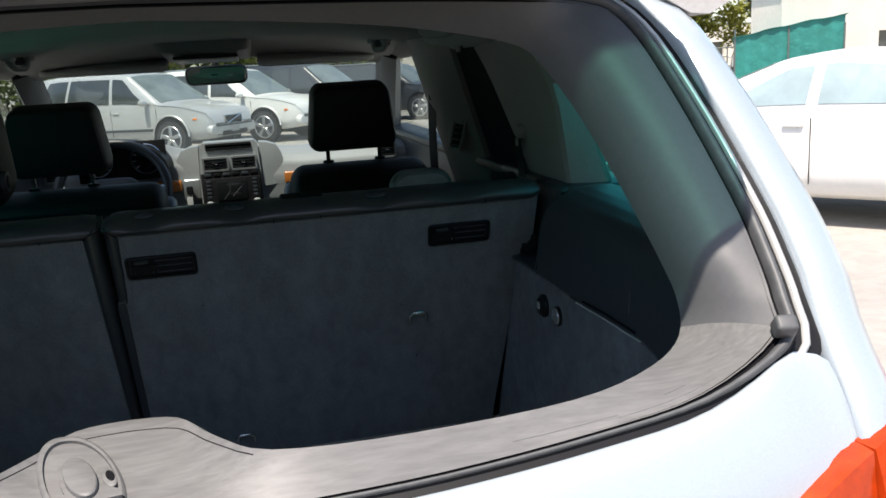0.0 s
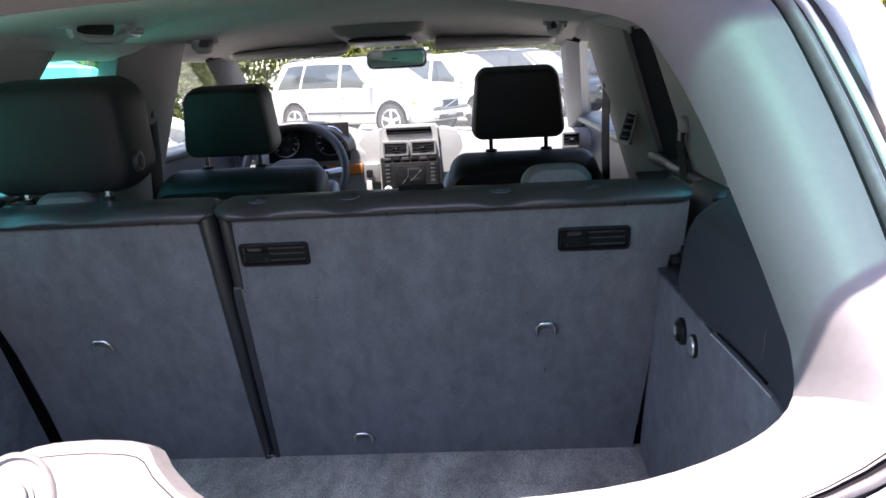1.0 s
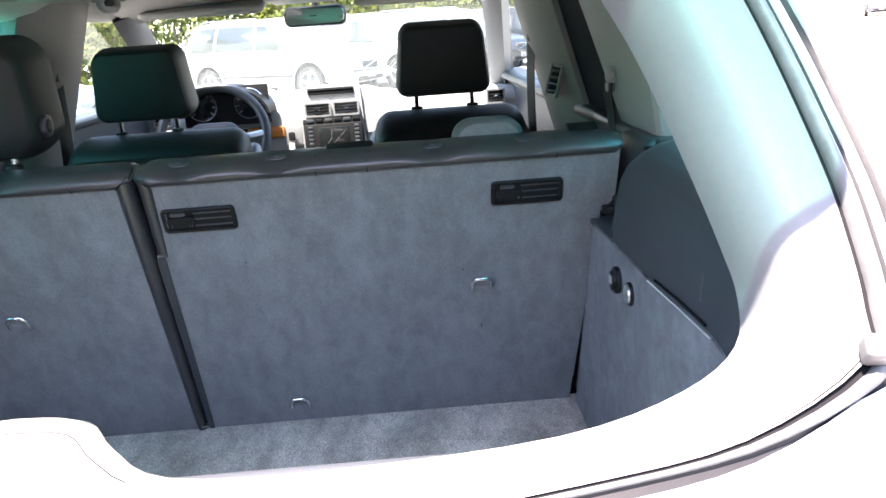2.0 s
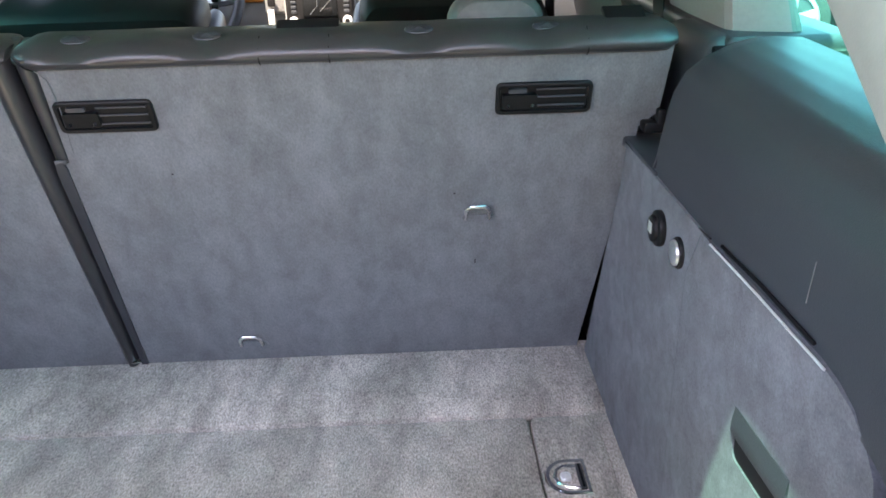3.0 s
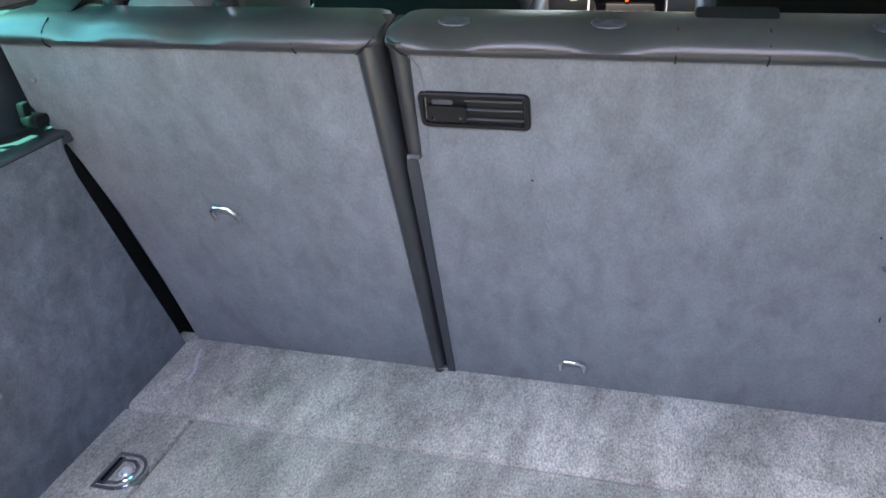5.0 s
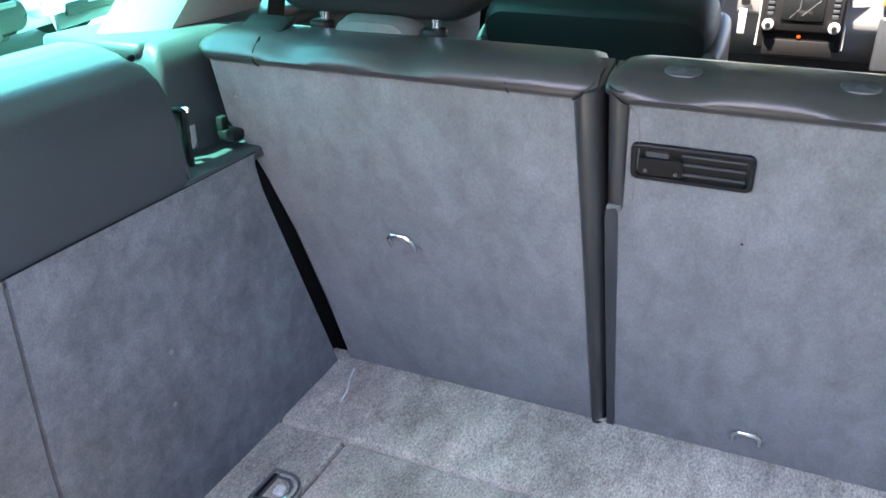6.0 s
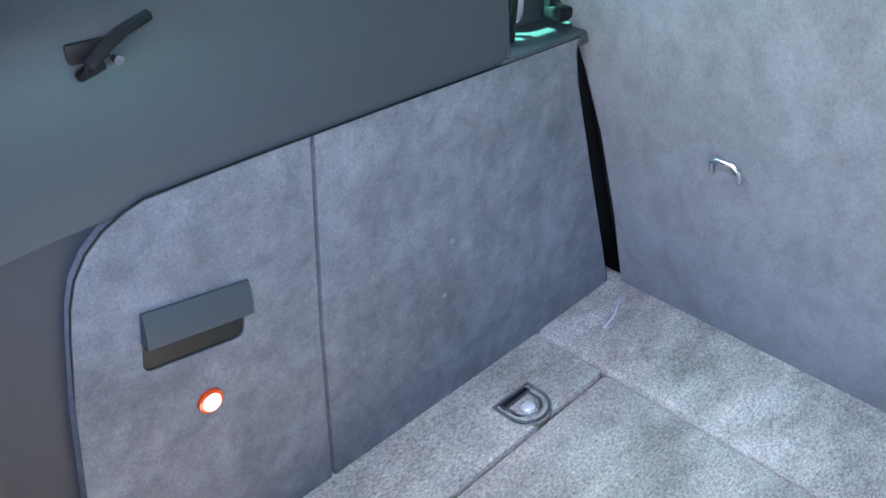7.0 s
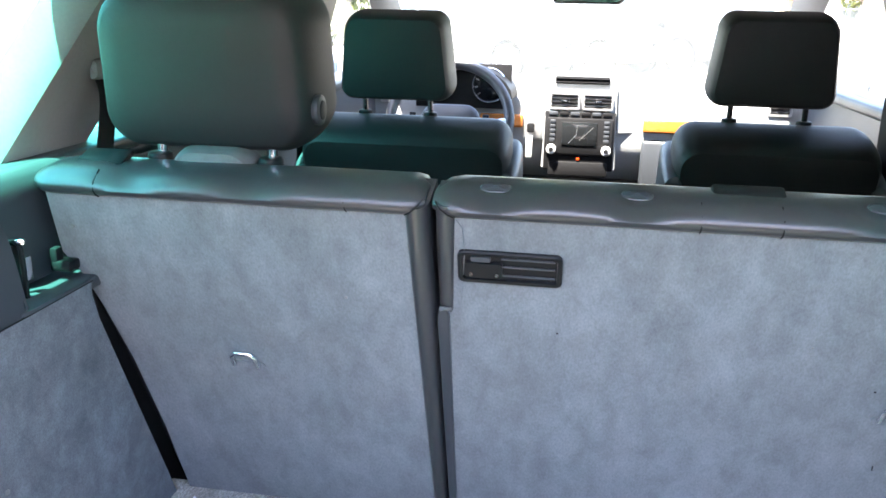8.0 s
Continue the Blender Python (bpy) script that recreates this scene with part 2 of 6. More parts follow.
def box(size, at=(0, 0, 0), bevel=0.0, segments=2, turn=None, bm=None):
    """A box with rounded edges, added to bm."""
    own = bmesh.new()
    bmesh.ops.create_cube(own, size=1.0)
    bmesh.ops.scale(own, vec=size, verts=own.verts)
    if bevel:
        bmesh.ops.bevel(own, geom=own.edges[:], offset=min(bevel, 0.49 * min(size)), segments=segments, profile=0.5, affect="EDGES")
    m = Matrix.Translation(at) @ (turn.to_4x4() if turn is not None else Matrix.Identity(4))
    bmesh.ops.transform(own, matrix=m, verts=own.verts)
    return merge(bm, own)


def merge(bm, own):
    if bm is None:
        return own
    me = bpy.data.meshes.new("tmp")
    own.to_mesh(me)
    own.free()
    bm.from_mesh(me)
    bpy.data.meshes.remove(me)
    return bm


def loft(rings, closed=True, caps=True, bm=None):
    """Quads between rings of equally many points."""
    bm = bm or bmesh.new()
    made = [[bm.verts.new(p) for p in ring] for ring in rings]
    count = len(made[0])
    for a, b in zip(made, made[1:]):
        for i in range(count if closed else count - 1):
            j = (i + 1) % count
            bm.faces.new((a[i], a[j], b[j], b[i]))
    if caps and closed:
        bm.faces.new(made[0][::-1])
        bm.faces.new(made[-1])
    return bm


def round_rect(w, h, r, n=5):
    """Points round a rounded rectangle, centred, in two dimensions."""
    out = []
    for cx, cy, a in ((w / 2 - r, h / 2 - r, 0), (-w / 2 + r, h / 2 - r, 90), (-w / 2 + r, -h / 2 + r, 180), (w / 2 - r, -h / 2 + r, 270)):
        for k in range(n + 1):
            t = radians(a + 90 * k / n)
            out.append((cx + r * math.cos(t), cy + r * math.sin(t)))
    return out


def tube(points, radius, n=8, bm=None, closed=False):
    """A round bar along a line of points."""
    pts = [Vector(p) for p in points]
    rings, side = [], None
    for i, p in enumerate(pts):
        a, b = pts[max(i - 1, 0)], pts[min(i + 1, len(pts) - 1)]
        if closed:
            a, b = pts[i - 1], pts[(i + 1) % len(pts)]
        d = (b - a).normalized()
        if side is None:
            side = d.orthogonal().normalized()
        side = (side - d * side.dot(d)).normalized()
        up = d.cross(side)
        rings.append([p + radius * (math.cos(2 * math.pi * k / n) * side + math.sin(2 * math.pi * k / n) * up) for k in range(n)])
    if closed:
        rings.append(rings[0])
    return loft(rings, True, not closed, bm)


def plate(outline, place, depth, holes=(), bevel=0.0, bm=None):
    """A flat sheet with an outline and holes in two dimensions; place(u, v, d) gives its points, d from 0 (front) to depth (back)."""
    own = bmesh.new()
    edges = []
    for loop in (outline, *holes):
        vs = [own.verts.new((u, v, 0)) for u, v in loop]
        edges += [own.edges.new((vs[i], vs[(i + 1) % len(vs)])) for i in range(len(vs))]
    bmesh.ops.triangle_fill(own, use_beauty=True, use_dissolve=False, edges=edges)
    front = own.faces[:]
    got = bmesh.ops.extrude_face_region(own, geom=front)
    for v in [g for g in got["geom"] if isinstance(g, bmesh.types.BMVert)]:
        v.co.z = depth
    for v in own.verts:
        v.co = Vector(place(v.co.x, v.co.y, v.co.z))
    return merge(bm, own)


def sheet(point, nu, nv, thick=None, bm=None):
    """A curved sheet: point(u, v) for u, v from 0 to 1; thick: a vector that gives it a back."""
    bm = bm or bmesh.new()
    grid = [[bm.verts.new(point(i / nu, j / nv)) for j in range(nv + 1)] for i in range(nu + 1)]
    for i in range(nu):
        for j in range(nv):
            bm.faces.new((grid[i][j], grid[i + 1][j], grid[i + 1][j + 1], grid[i][j + 1]))
    if thick is not None:
        t = Vector(thick)
        back = [[bm.verts.new(Vector(point(i / nu, j / nv)) + t) for j in range(nv + 1)] for i in range(nu + 1)]
        for i in range(nu):
            for j in range(nv):
                bm.faces.new((back[i][j], back[i][j + 1], back[i + 1][j + 1], back[i + 1][j]))
        ring = [(i, 0) for i in range(nu)] + [(nu, j) for j in range(nv)] + [(i, nv) for i in range(nu, 0, -1)] + [(0, j) for j in range(nv, 0, -1)]
        for (a, b), (c, d) in zip(ring, ring[1:] + ring[:1]):
            bm.faces.new((grid[a][b], back[a][b], back[c][d], grid[c][d]))
    return bm


def cylinder(radius, depth, at, axis="z", n=24, bm=None, r2=None, bevel=0.0):
    own = bmesh.new()
    bmesh.ops.create_cone(own, cap_ends=True, segments=n, radius1=radius, radius2=radius if r2 is None else r2, depth=depth)
    if bevel:
        bmesh.ops.bevel(own, geom=[e for e in own.edges if abs(e.verts[0].co.z - e.verts[1].co.z) < 1e-6], offset=bevel, segments=2, profile=0.5, affect="EDGES")
    m = {"z": Matrix.Identity(4), "x": Matrix.Rotation(radians(90), 4, "Y"), "y": Matrix.Rotation(radians(-90), 4, "X")}[axis]
    bmesh.ops.transform(own, matrix=Matrix.Translation(at) @ m, verts=own.verts)
    return merge(bm, own)


def cushion(w, h, d, r, puff, at, turn=None, bm=None, n=6, layers=7):
    """A padded block: w across, h up, d deep, corners of radius r, faces bulging by puff."""
    rings = []
    for k in range(layers + 1):
        a = math.pi * k / layers
        f = (math.sin(a) ** 0.35) if 0 < k < layers else 0.0
        inset = r * 0.9 * (1 - f)
        ring = round_rect(w - 2 * inset, h - 2 * inset, max(r - inset * 0.4, 0.004), n)
        rings.append([Vector((x, -d / 2 * math.cos(a), z)) for x, z in ring])
    own = loft(rings, True, False)
    for ends, s in ((0, -1), (1, 1)):
        centre = own.verts.new((0, s * (d / 2 + puff), 0))
        own.verts.ensure_lookup_table()
        ring = own.verts[: len(rings[0])] if s < 0 else own.verts[len(rings[0]) * layers : len(rings[0]) * (layers + 1)]
        for i in range(len(ring)):
            own.faces.new((ring[i], ring[(i + 1) % len(ring)], centre))
    m = Matrix.Translation(at) @ (turn.to_4x4() if turn is not None else Matrix.Identity(4))
    bmesh.ops.transform(own, matrix=m, verts=own.verts)
    return merge(bm, own)


def side(s, x, y, z):
    """A point of the car's right half (s = 1) or its mirror image (s = -1)."""
    return Vector((s * x, y, z))


# ---- ground ----
def build_ground():
    bm = bmesh.new()
    bmesh.ops.create_grid(bm, x_segments=2, y_segments=2, size=900)
    bmesh.ops.translate(bm, vec=(0, 0, GROUND), verts=bm.verts)
    g = link_mesh("ground", bm, ASPHALT, smooth=False)
    tagged(g, "sunlit worn pale pavement of the car park", "ground", kind="structure")
    for i, (x, y, w, l, a) in enumerate(((3.2, 9.0, 0.1, 5.0, 0), (-2.8, 9.0, 0.1, 5.0, 0))):
        m = link_mesh("parking_line", box((w, l, 0.006), bevel=0.002), YELLOW, smooth=False)
        m.matrix_basis = pose(x, y, GROUND + 0.004, 0, 0, a)
        tagged(m, "worn yellow painted parking line on pavement", "road marking", "parking lines", "structure")


build_ground()

# ---- cargo floor ----
floor = thing("floor", "grey carpeted cargo floor with lift-out panel", "floor", (0, -0.5, -0.03), kind="structure")


def carpet_panel(name, x0, x1, y0, y1, z0, z1, radius, edge=0.006, label=""):
    """A carpeted board with soft edges; z runs from z0 at the rear to z1 at the front."""
    w, d = x1 - x0, y1 - y0
    rings = []
    for inset, drop in ((0.0, 0.03), (0.0, edge), (edge * 0.3, edge * 0.3), (edge, 0.0)):
        ring = round_rect(w - 2 * inset, d - 2 * inset, max(radius - inset, 0.002), 4)
        rings.append([((x0 + x1) / 2 + x, (y0 + y1) / 2 + y, z0 + (z1 - z0) * (y / d + 0.5) - drop) for x, y in ring])
    return part(name, loft(rings), CARPET, floor, label)


carpet_panel("lift_panel", -0.4615, 0.4567, -0.99, -0.1945, -0.0045, -0.0045, 0.012, 0.009)
carpet_panel("side_strip", 0.4580, 0.553, -0.99, -0.1945, -0.006, -0.006, 0.012, 0.006)
carpet_panel("edge_strip", 0.545, 0.60, -0.99, -0.187, -0.0095, -0.0095, 0.006, 0.004)
carpet_panel("side_strip", -0.60, -0.4645, -0.99, -0.1915, -0.0065, -0.0065, 0.01, 0.007)
carpet_panel("front_flap", -0.60, 0.60, -0.1895, 0.004, -0.005, 0.0, 0.008, 0.007)
part("underfloor", box((1.3, 1.2, 0.04), (0, -0.45, -0.05), 0.004), GROOVE, floor)
# A pale scratch that runs over the flap's corner.
part("scratch", tube([(-0.533, -0.045, 0.0012), (-0.527, -0.07, -0.0003), (-0.515, -0.1, -0.0012), (-0.512, -0.125, -0.002)], 0.0022, 5), BRIGHT, floor, "pale scratch in the carpet")


def lashing_eye(x, y, turn):
    """A D-shaped recessed cargo ring in a bright bezel."""
    e = thing("lashing_eye", "bright metal cargo lashing eye set in carpet", "lashing eye", (0, 0, 0), "lashing eyes")

    def outline(k):
        pts = [(0.024 * k, 0.034 * k), (0.024 * k, -0.034 * k)]
        for i in range(13):
            a = radians(-90 - 180 * i / 12)
            pts.append((-0.002 * k + 0.030 * k * math.cos(a), 0.034 * k * math.sin(a)))
        return pts

    rings = [[(u, v, z) for u, v in outline(k)] for k, z in ((1.0, -0.006), (1.0, 0.002), (0.95, 0.0045), (0.82, 0.0035), (0.78, -0.004))]
    part("bezel", loft(rings, True, False), CHROME, e, "bright plated bezel")
    part("cup", loft([[(u, v, z) for u, v in outline(k)] for k, z in ((0.8, -0.001), (0.72, -0.006), (0.3, -0.0075))], True, True), BLACK, e)
    part("ring", tube([(0.012, 0.021, 0.001), (-0.006, 0.020, 0.003), (-0.016, 0.012, 0.003), (-0.019, 0, 0.003), (-0.016, -0.012, 0.003), (-0.006, -0.020, 0.003), (0.012, -0.021, 0.001)], 0.0027, 8), CHROME, e, "chrome ring")
    part("flap", cushion(0.014, 0.017, 0.007, 0.005, 0.002, (-0.005, 0, 0.002), Matrix.Rotation(radians(90), 3, "X")), BRIGHT, e, "polished centre")
    part("hinge_bar", box((0.009, 0.050, 0.006), (0.0145, 0, 0.0015), 0.002), TRIM, e, "dark hinge bar")
    part("slot", box((0.003, 0.044, 0.003), (0.0145, 0, 0.0045), 0.001), GROOVE, e)
    e.matrix_basis = pose(x, y, -0.008, 0, 0, turn)
    return e


lashing_eye(0.492, -0.329, 0)
lashing_eye(-0.495, -0.314, 180)

# ---- rear seat backs ----
LEAN = Vector((0, -0.3577, 0.9338))
REAR = Vector((0, -0.9338, -0.3577))
ORIGIN = Vector((0, -0.012, 0))


def seat(x, s, d):
    """A point on the rear seat back: across, up along it, out of it to the rear."""
    return ORIGIN + Vector((x, 0, 0)) + LEAN * s + REAR * d


def felt_sheet(outline, d0=0.004, thick=0.012):
    bm = plate(outline, lambda u, v, d: seat(u, v, d0 - d), thick)
    return bm


def seat_roll(x0, x1, dips=(), s0=0.548):
    """The padded leather edge over the top of a seat back, with shallow dips at the headrest sockets."""
    prof = [(0.0, -0.008), (0.0005, 0.0045), (0.003, 0.0095), (0.0075, 0.013), (0.0125, 0.0138), (0.0175, 0.0115), (0.0215, 0.006), (0.0242, -0.003), (0.0248, -0.014), (0.021, -0.034), (0.012, -0.06), (-0.004, -0.087), (-0.03, -0.105), (-0.06, -0.108), (-0.06, -0.06)]
    n = max(12, int((x1 - x0) / 0.012))
    rings = []
    for i in range(n + 1):
        x = x0 + (x1 - x0) * i / n
        e = min(x - x0, x1 - x)
        f = 1.0 if e > 0.02 else 0.55 + 0.45 * math.sin(math.pi / 2 * e / 0.02)
        ring = []
        for s, d in prof:
            dip = sum(0.0065 * math.exp(-(((x - c) / 0.032) ** 2)) for c in dips) * min(1.0, max(0.0, (s - 0.013) / 0.009))
            wob = 0.0012 * noise.noise(Vector((x * 14, s * 10, 3))) + 0.0005 * noise.noise(Vector((x * 55, s * 40, 8)))
            ring.append(seat(x, s0 + (s - 0.01) * f + 0.01 - dip + (wob if s > 0.004 else 0.3 * wob), d * f + (wob * 0.5 if s > 0.004 else 0) - (1 - f) * 0.012))
        rings.append(ring)
    return loft(rings)


def tether_loop(x, s, parent, w=0.033):
    """A chrome child-seat anchor standing out of the seat back."""
    h = 0.0135
    pts = [seat(x - w / 2, s - h, -0.002), seat(x - w / 2, s - h + 0.003, 0.008), seat(x - w / 2 + 0.001, s + h * 0.5, 0.011), seat(x - w / 2 + 0.007, s + h, 0.012), seat(x + w / 2 - 0.007, s + h, 0.012), seat(x + w / 2 - 0.001, s + h * 0.5, 0.011), seat(x + w / 2, s - h + 0.003, 0.008), seat(x + w / 2, s - h, -0.002)]
    part("tether_anchor", tube(pts, 0.0034, 10), ANCHOR, parent, "chrome child-seat anchor loop")
    part("anchor_slot", plate(round_rect(w + 0.016, 0.013, 0.006), lambda u, v, d: seat(x + u, s - h + v, 0.0056 - d), 0.004), FELT, parent)


def latch_bezel(x, s, parent, open_side=-1):
    """A black slotted housing with ribs and a short latch block in it."""
    w, h = 0.116, 0.044
    rings = []
    for k, d in ((0.0, 0.002), (0.0, 0.0075), (0.0015, 0.0088), (0.005, 0.0085), (0.006, 0.003)):
        rings.append([seat(x + u, s + v, d) for u, v in round_rect(w - 2 * k, h - 2 * k, max(0.007 - k * 0.6, 0.002), 4)])
    b = part("latch_housing", loft(rings, True, False), BLACK, parent, "black plastic latch housing")
    part("housing_base", plate(round_rect(w - 0.012, h - 0.012, 0.003), lambda u, v, d: seat(x + u, s + v, 0.0042 - d), 0.002), BLACK, b)
    for k in (-0.4, 0.05, 0.45):
        part("rib", tube([seat(x - w * 0.08, s + h * 0.62 * k, 0.0055), seat(x + w * 0.43, s + h * 0.62 * k, 0.0055)], 0.0014, 6), TRIM, b)
    part("latch_block", plate(round_rect(0.042, 0.02, 0.003), lambda u, v, d: seat(x - 0.029 + u, s - 0.003 + v, 0.0098 - d), 0.006), BLACK, b)
    for k in (-0.043, -0.014):
        part("screw", cylinder(0.0022, 0.004, seat(x + k, s - 0.008, 0.0095), "y", 10), CHROME, b)
    part("tongue", plate(round_rect(0.022, 0.006, 0.002), lambda u, v, d: seat(x - 0.032 + u, s + 0.012 + v, 0.0092 - d), 0.004), TRIM, b)


def headrest_guide(x, parent):
    part("headrest_guide", cushion(0.036, 0.022, 0.012, 0.010, 0.002, seat(x, 0.5612, -0.03), Euler((radians(111), 0, 0)).to_matrix()), TRIM, parent, "black headrest socket")


def build_rear_seats():
    narrow = thing("rear_seat_back", "narrow rear seat back, grey felt with black leather edge", "seat back", (-0.37, 0, 0), "rear seat backs")
    xr = -0.148
    # outline: wider above the side panels
    out = [(-0.554, 0.0), (-0.161, 0.0), (-0.1695, 0.554), (-0.6, 0.554), (-0.610, 0.46), (-0.594, 0.425), (-0.582, 0.37), (-0.568, 0.28), (-0.558, 0.14)]
    body = plate([(-0.558, -0.08), (-0.15, -0.08), (-0.148, 0.515), (-0.605, 0.515), (-0.608, 0.44), (-0.586, 0.3)], lambda u, v, d: seat(u, v, -0.008 - d), 0.1)
    part("shell", body, BLACK, narrow)
    part("felt_back", felt_sheet([(u, v - (0.06 if v == 0 else 0)) for u, v in out]), FELT, narrow, "grey felt backing")
    part("top_roll", seat_roll(-0.612, xr, (-0.49, -0.35)), ROLLEATHER, narrow, "black leather edge roll")
    edge = []
    for i in range(13):
        s = -0.04 + 0.60 * i / 12
        w = 0.008 * (1 - i / 12)
        edge.append([seat(x + w * k, s, d) for x, d, k in ((-0.1705, 0.001, 1), (-0.1695, 0.0075, 1), (-0.166, 0.0105, 0.8), (-0.160, 0.0125, 0.5), (-0.154, 0.0118, 0.2), (-0.149, 0.0085, 0), (-0.1455, 0.003, 0), (-0.1437, -0.006, 0), (-0.1433, -0.05, 0), (-0.17, -0.05, 0))])
    part("side_roll", loft(edge), ROLLEATHER, narrow, "black leather side edge", angle=75)
    part("corner_seam", tube([seat(-0.1695, 0.5505, 0.0105), seat(-0.163, 0.556, 0.0142), seat(-0.155, 0.563, 0.0125), seat(-0.149, 0.569, 0.006)], 0.0009, 6), BLACK, narrow)
    part("outer_seam", tube([seat(-0.53, 0.549, 0.009), seat(-0.53, 0.555, 0.0132), seat(-0.531, 0.560, 0.0138), seat(-0.532, 0.567, 0.0072), seat(-0.533, 0.5725, -0.012)], 0.0011, 6), BLACK, narrow)
    part("inner_seam", tube([seat(-0.235, 0.549, 0.009), seat(-0.235, 0.555, 0.0132), seat(-0.236, 0.564, 0.0122)], 0.0008, 6), BLACK, narrow)
    part("seat_bolster", cushion(0.11, 0.07, 0.06, 0.03, 0.006, (-0.42, -0.13, 0.526)), RUBBER, narrow, "grey upholstered shoulder")
    part("release_lever", box((0.06, 0.05, 0.008), seat(-0.55, 0.563, -0.045), 0.003, 2, Euler((radians(21), 0, 0)).to_matrix()), BLACK, narrow)
    tether_loop(-0.402, 0.302, narrow)
    headrest(narrow)
    part("felt_fleck", box((0.004, 0.002, 0.004), seat(-0.252, 0.42, 0.0042), 0.001), SILL, narrow)
    part("felt_fleck", cushion(0.007, 0.006, 0.002, 0.003, 0.0003, seat(-0.583, 0.5, 0.0045)), SILL, narrow)

    wide = thing("rear_seat_back", "wide rear seat back, grey felt with black leather edge", "seat back", (0.24, 0, 0), "rear seat backs")
    body = plate([(-0.14, -0.08), (0.558, -0.08), (0.586, 0.3), (0.61, 0.44), (0.612, 0.515), (-0.14, 0.515)], lambda u, v, d: seat(u, v, -0.008 - d), 0.1)
    part("shell", body, BLACK, wide)
    out = [(-0.131, -0.06), (0.557, -0.06), (0.563, 0.05), (0.575, 0.2), (0.587, 0.34), (0.590, 0.44), (0.612, 0.462), (0.614, 0.554), (-0.115, 0.554), (-0.122, 0.47), (-0.130, 0.42)]
    part("felt_back", felt_sheet(out), FELT, wide, "grey felt backing")
    part("top_roll", seat_roll(-0.14, 0.618, (-0.075, 0.075, 0.32, 0.46)), ROLLEATHER, wide, "black leather edge roll")
    edge = []
    for i in range(11):
        f = i / 10
        s = 0.415 + 0.15 * f
        x = -0.135 + 0.002 * f
        bulge = 0.6 + 0.4 * f
        edge.append([seat(x - 0.004, s, -0.04), seat(x - 0.0045, s, -0.004), seat(x - 0.003, s, 0.004 * bulge), seat(x + 0.001, s, 0.0095 * bulge), seat(x + 0.006 + 0.002 * f, s, 0.012 * bulge), seat(x + 0.010 + 0.004 * f, s, 0.0105 * bulge), seat(x + 0.0125 + 0.005 * f, s, 0.0065), seat(x + 0.013 + 0.005 * f, s, 0.002), seat(x + 0.012, s, -0.04)])
    part("side_roll", loft(edge), ROLLEATHER, wide, "black leather corner", angle=75)
    part("corner_seam", tube([seat(-0.116, 0.5505, 0.0105), seat(-0.122, 0.556, 0.0138), seat(-0.130, 0.5615, 0.0115), seat(-0.136, 0.566, 0.005)], 0.0009, 6), BLACK, wide)
    part("roll_end", cushion(0.016, 0.005, 0.016, 0.002, 0.0005, seat(-0.130, 0.4165, 0.003)), RUBBER, wide, "pale folded end of the leather corner")
    part("edge_strip", plate([(-0.141, -0.06), (-0.132, -0.06), (-0.127, 0.405), (-0.129, 0.416), (-0.139, 0.416), (-0.141, 0.40)], lambda u, v, d: seat(u, v, 0.007 - d), 0.06), TRIM, wide, "dark plastic edge strip")
    part("welt", tube([seat(-0.112, 0.43, 0.0055), seat(-0.106, 0.5, 0.0055), seat(-0.108, 0.535, 0.006), seat(-0.118, 0.552, 0.008)], 0.0006, 6), FELT, wide)
    for x in (0.138, 0.217, 0.512):
        part("roll_seam", tube([seat(x, 0.549, 0.009), seat(x, 0.555, 0.0132), seat(x, 0.560, 0.0138), seat(x, 0.568, 0.0072), seat(x, 0.5728, -0.012)], 0.0009, 6), BLACK, wide)
    part("seat_bolster", cushion(0.12, 0.08, 0.06, 0.035, 0.006, (0.415, -0.12, 0.53)), RUBBER, wide, "grey upholstered shoulder")
    for x in (-0.075, 0.075):
        headrest_guide(x, wide)
    for x in (0.32, 0.47):
        headrest_guide(x, wide)
    part("belt_guide", box((0.075, 0.03, 0.012), seat(0.19, 0.562, -0.045), 0.004, 2, Euler((radians(21), 0, 0)).to_matrix()), BLACK, wide, "black belt outlet")
    part("release_lever", box((0.05, 0.05, 0.008), seat(0.565, 0.563, -0.045), 0.003, 2, Euler((radians(21), 0, 0)).to_matrix()), BLACK, wide)
    latch_bezel(-0.056, 0.483, wide)
    latch_bezel(0.467, 0.489, wide)
    tether_loop(0.391, 0.308, wide)
    tether_loop(0.041, 0.053, wide)
    for x, s, w in ((0.39, 0.21, 0.0016), (0.36, 0.34, 0.0028), (0.2, 0.27, 0.003), (0.5, 0.12, 0.003), (0.28, 0.4, 0.003), (0.0, 0.39, 0.0027)):
        part("felt_fleck", box((w, 0.0012, 0.008 if w < 0.002 else w * 0.7), seat(x, s, 0.0045), 0.0006), SILL if w == 0.003 else BLACK, wide)


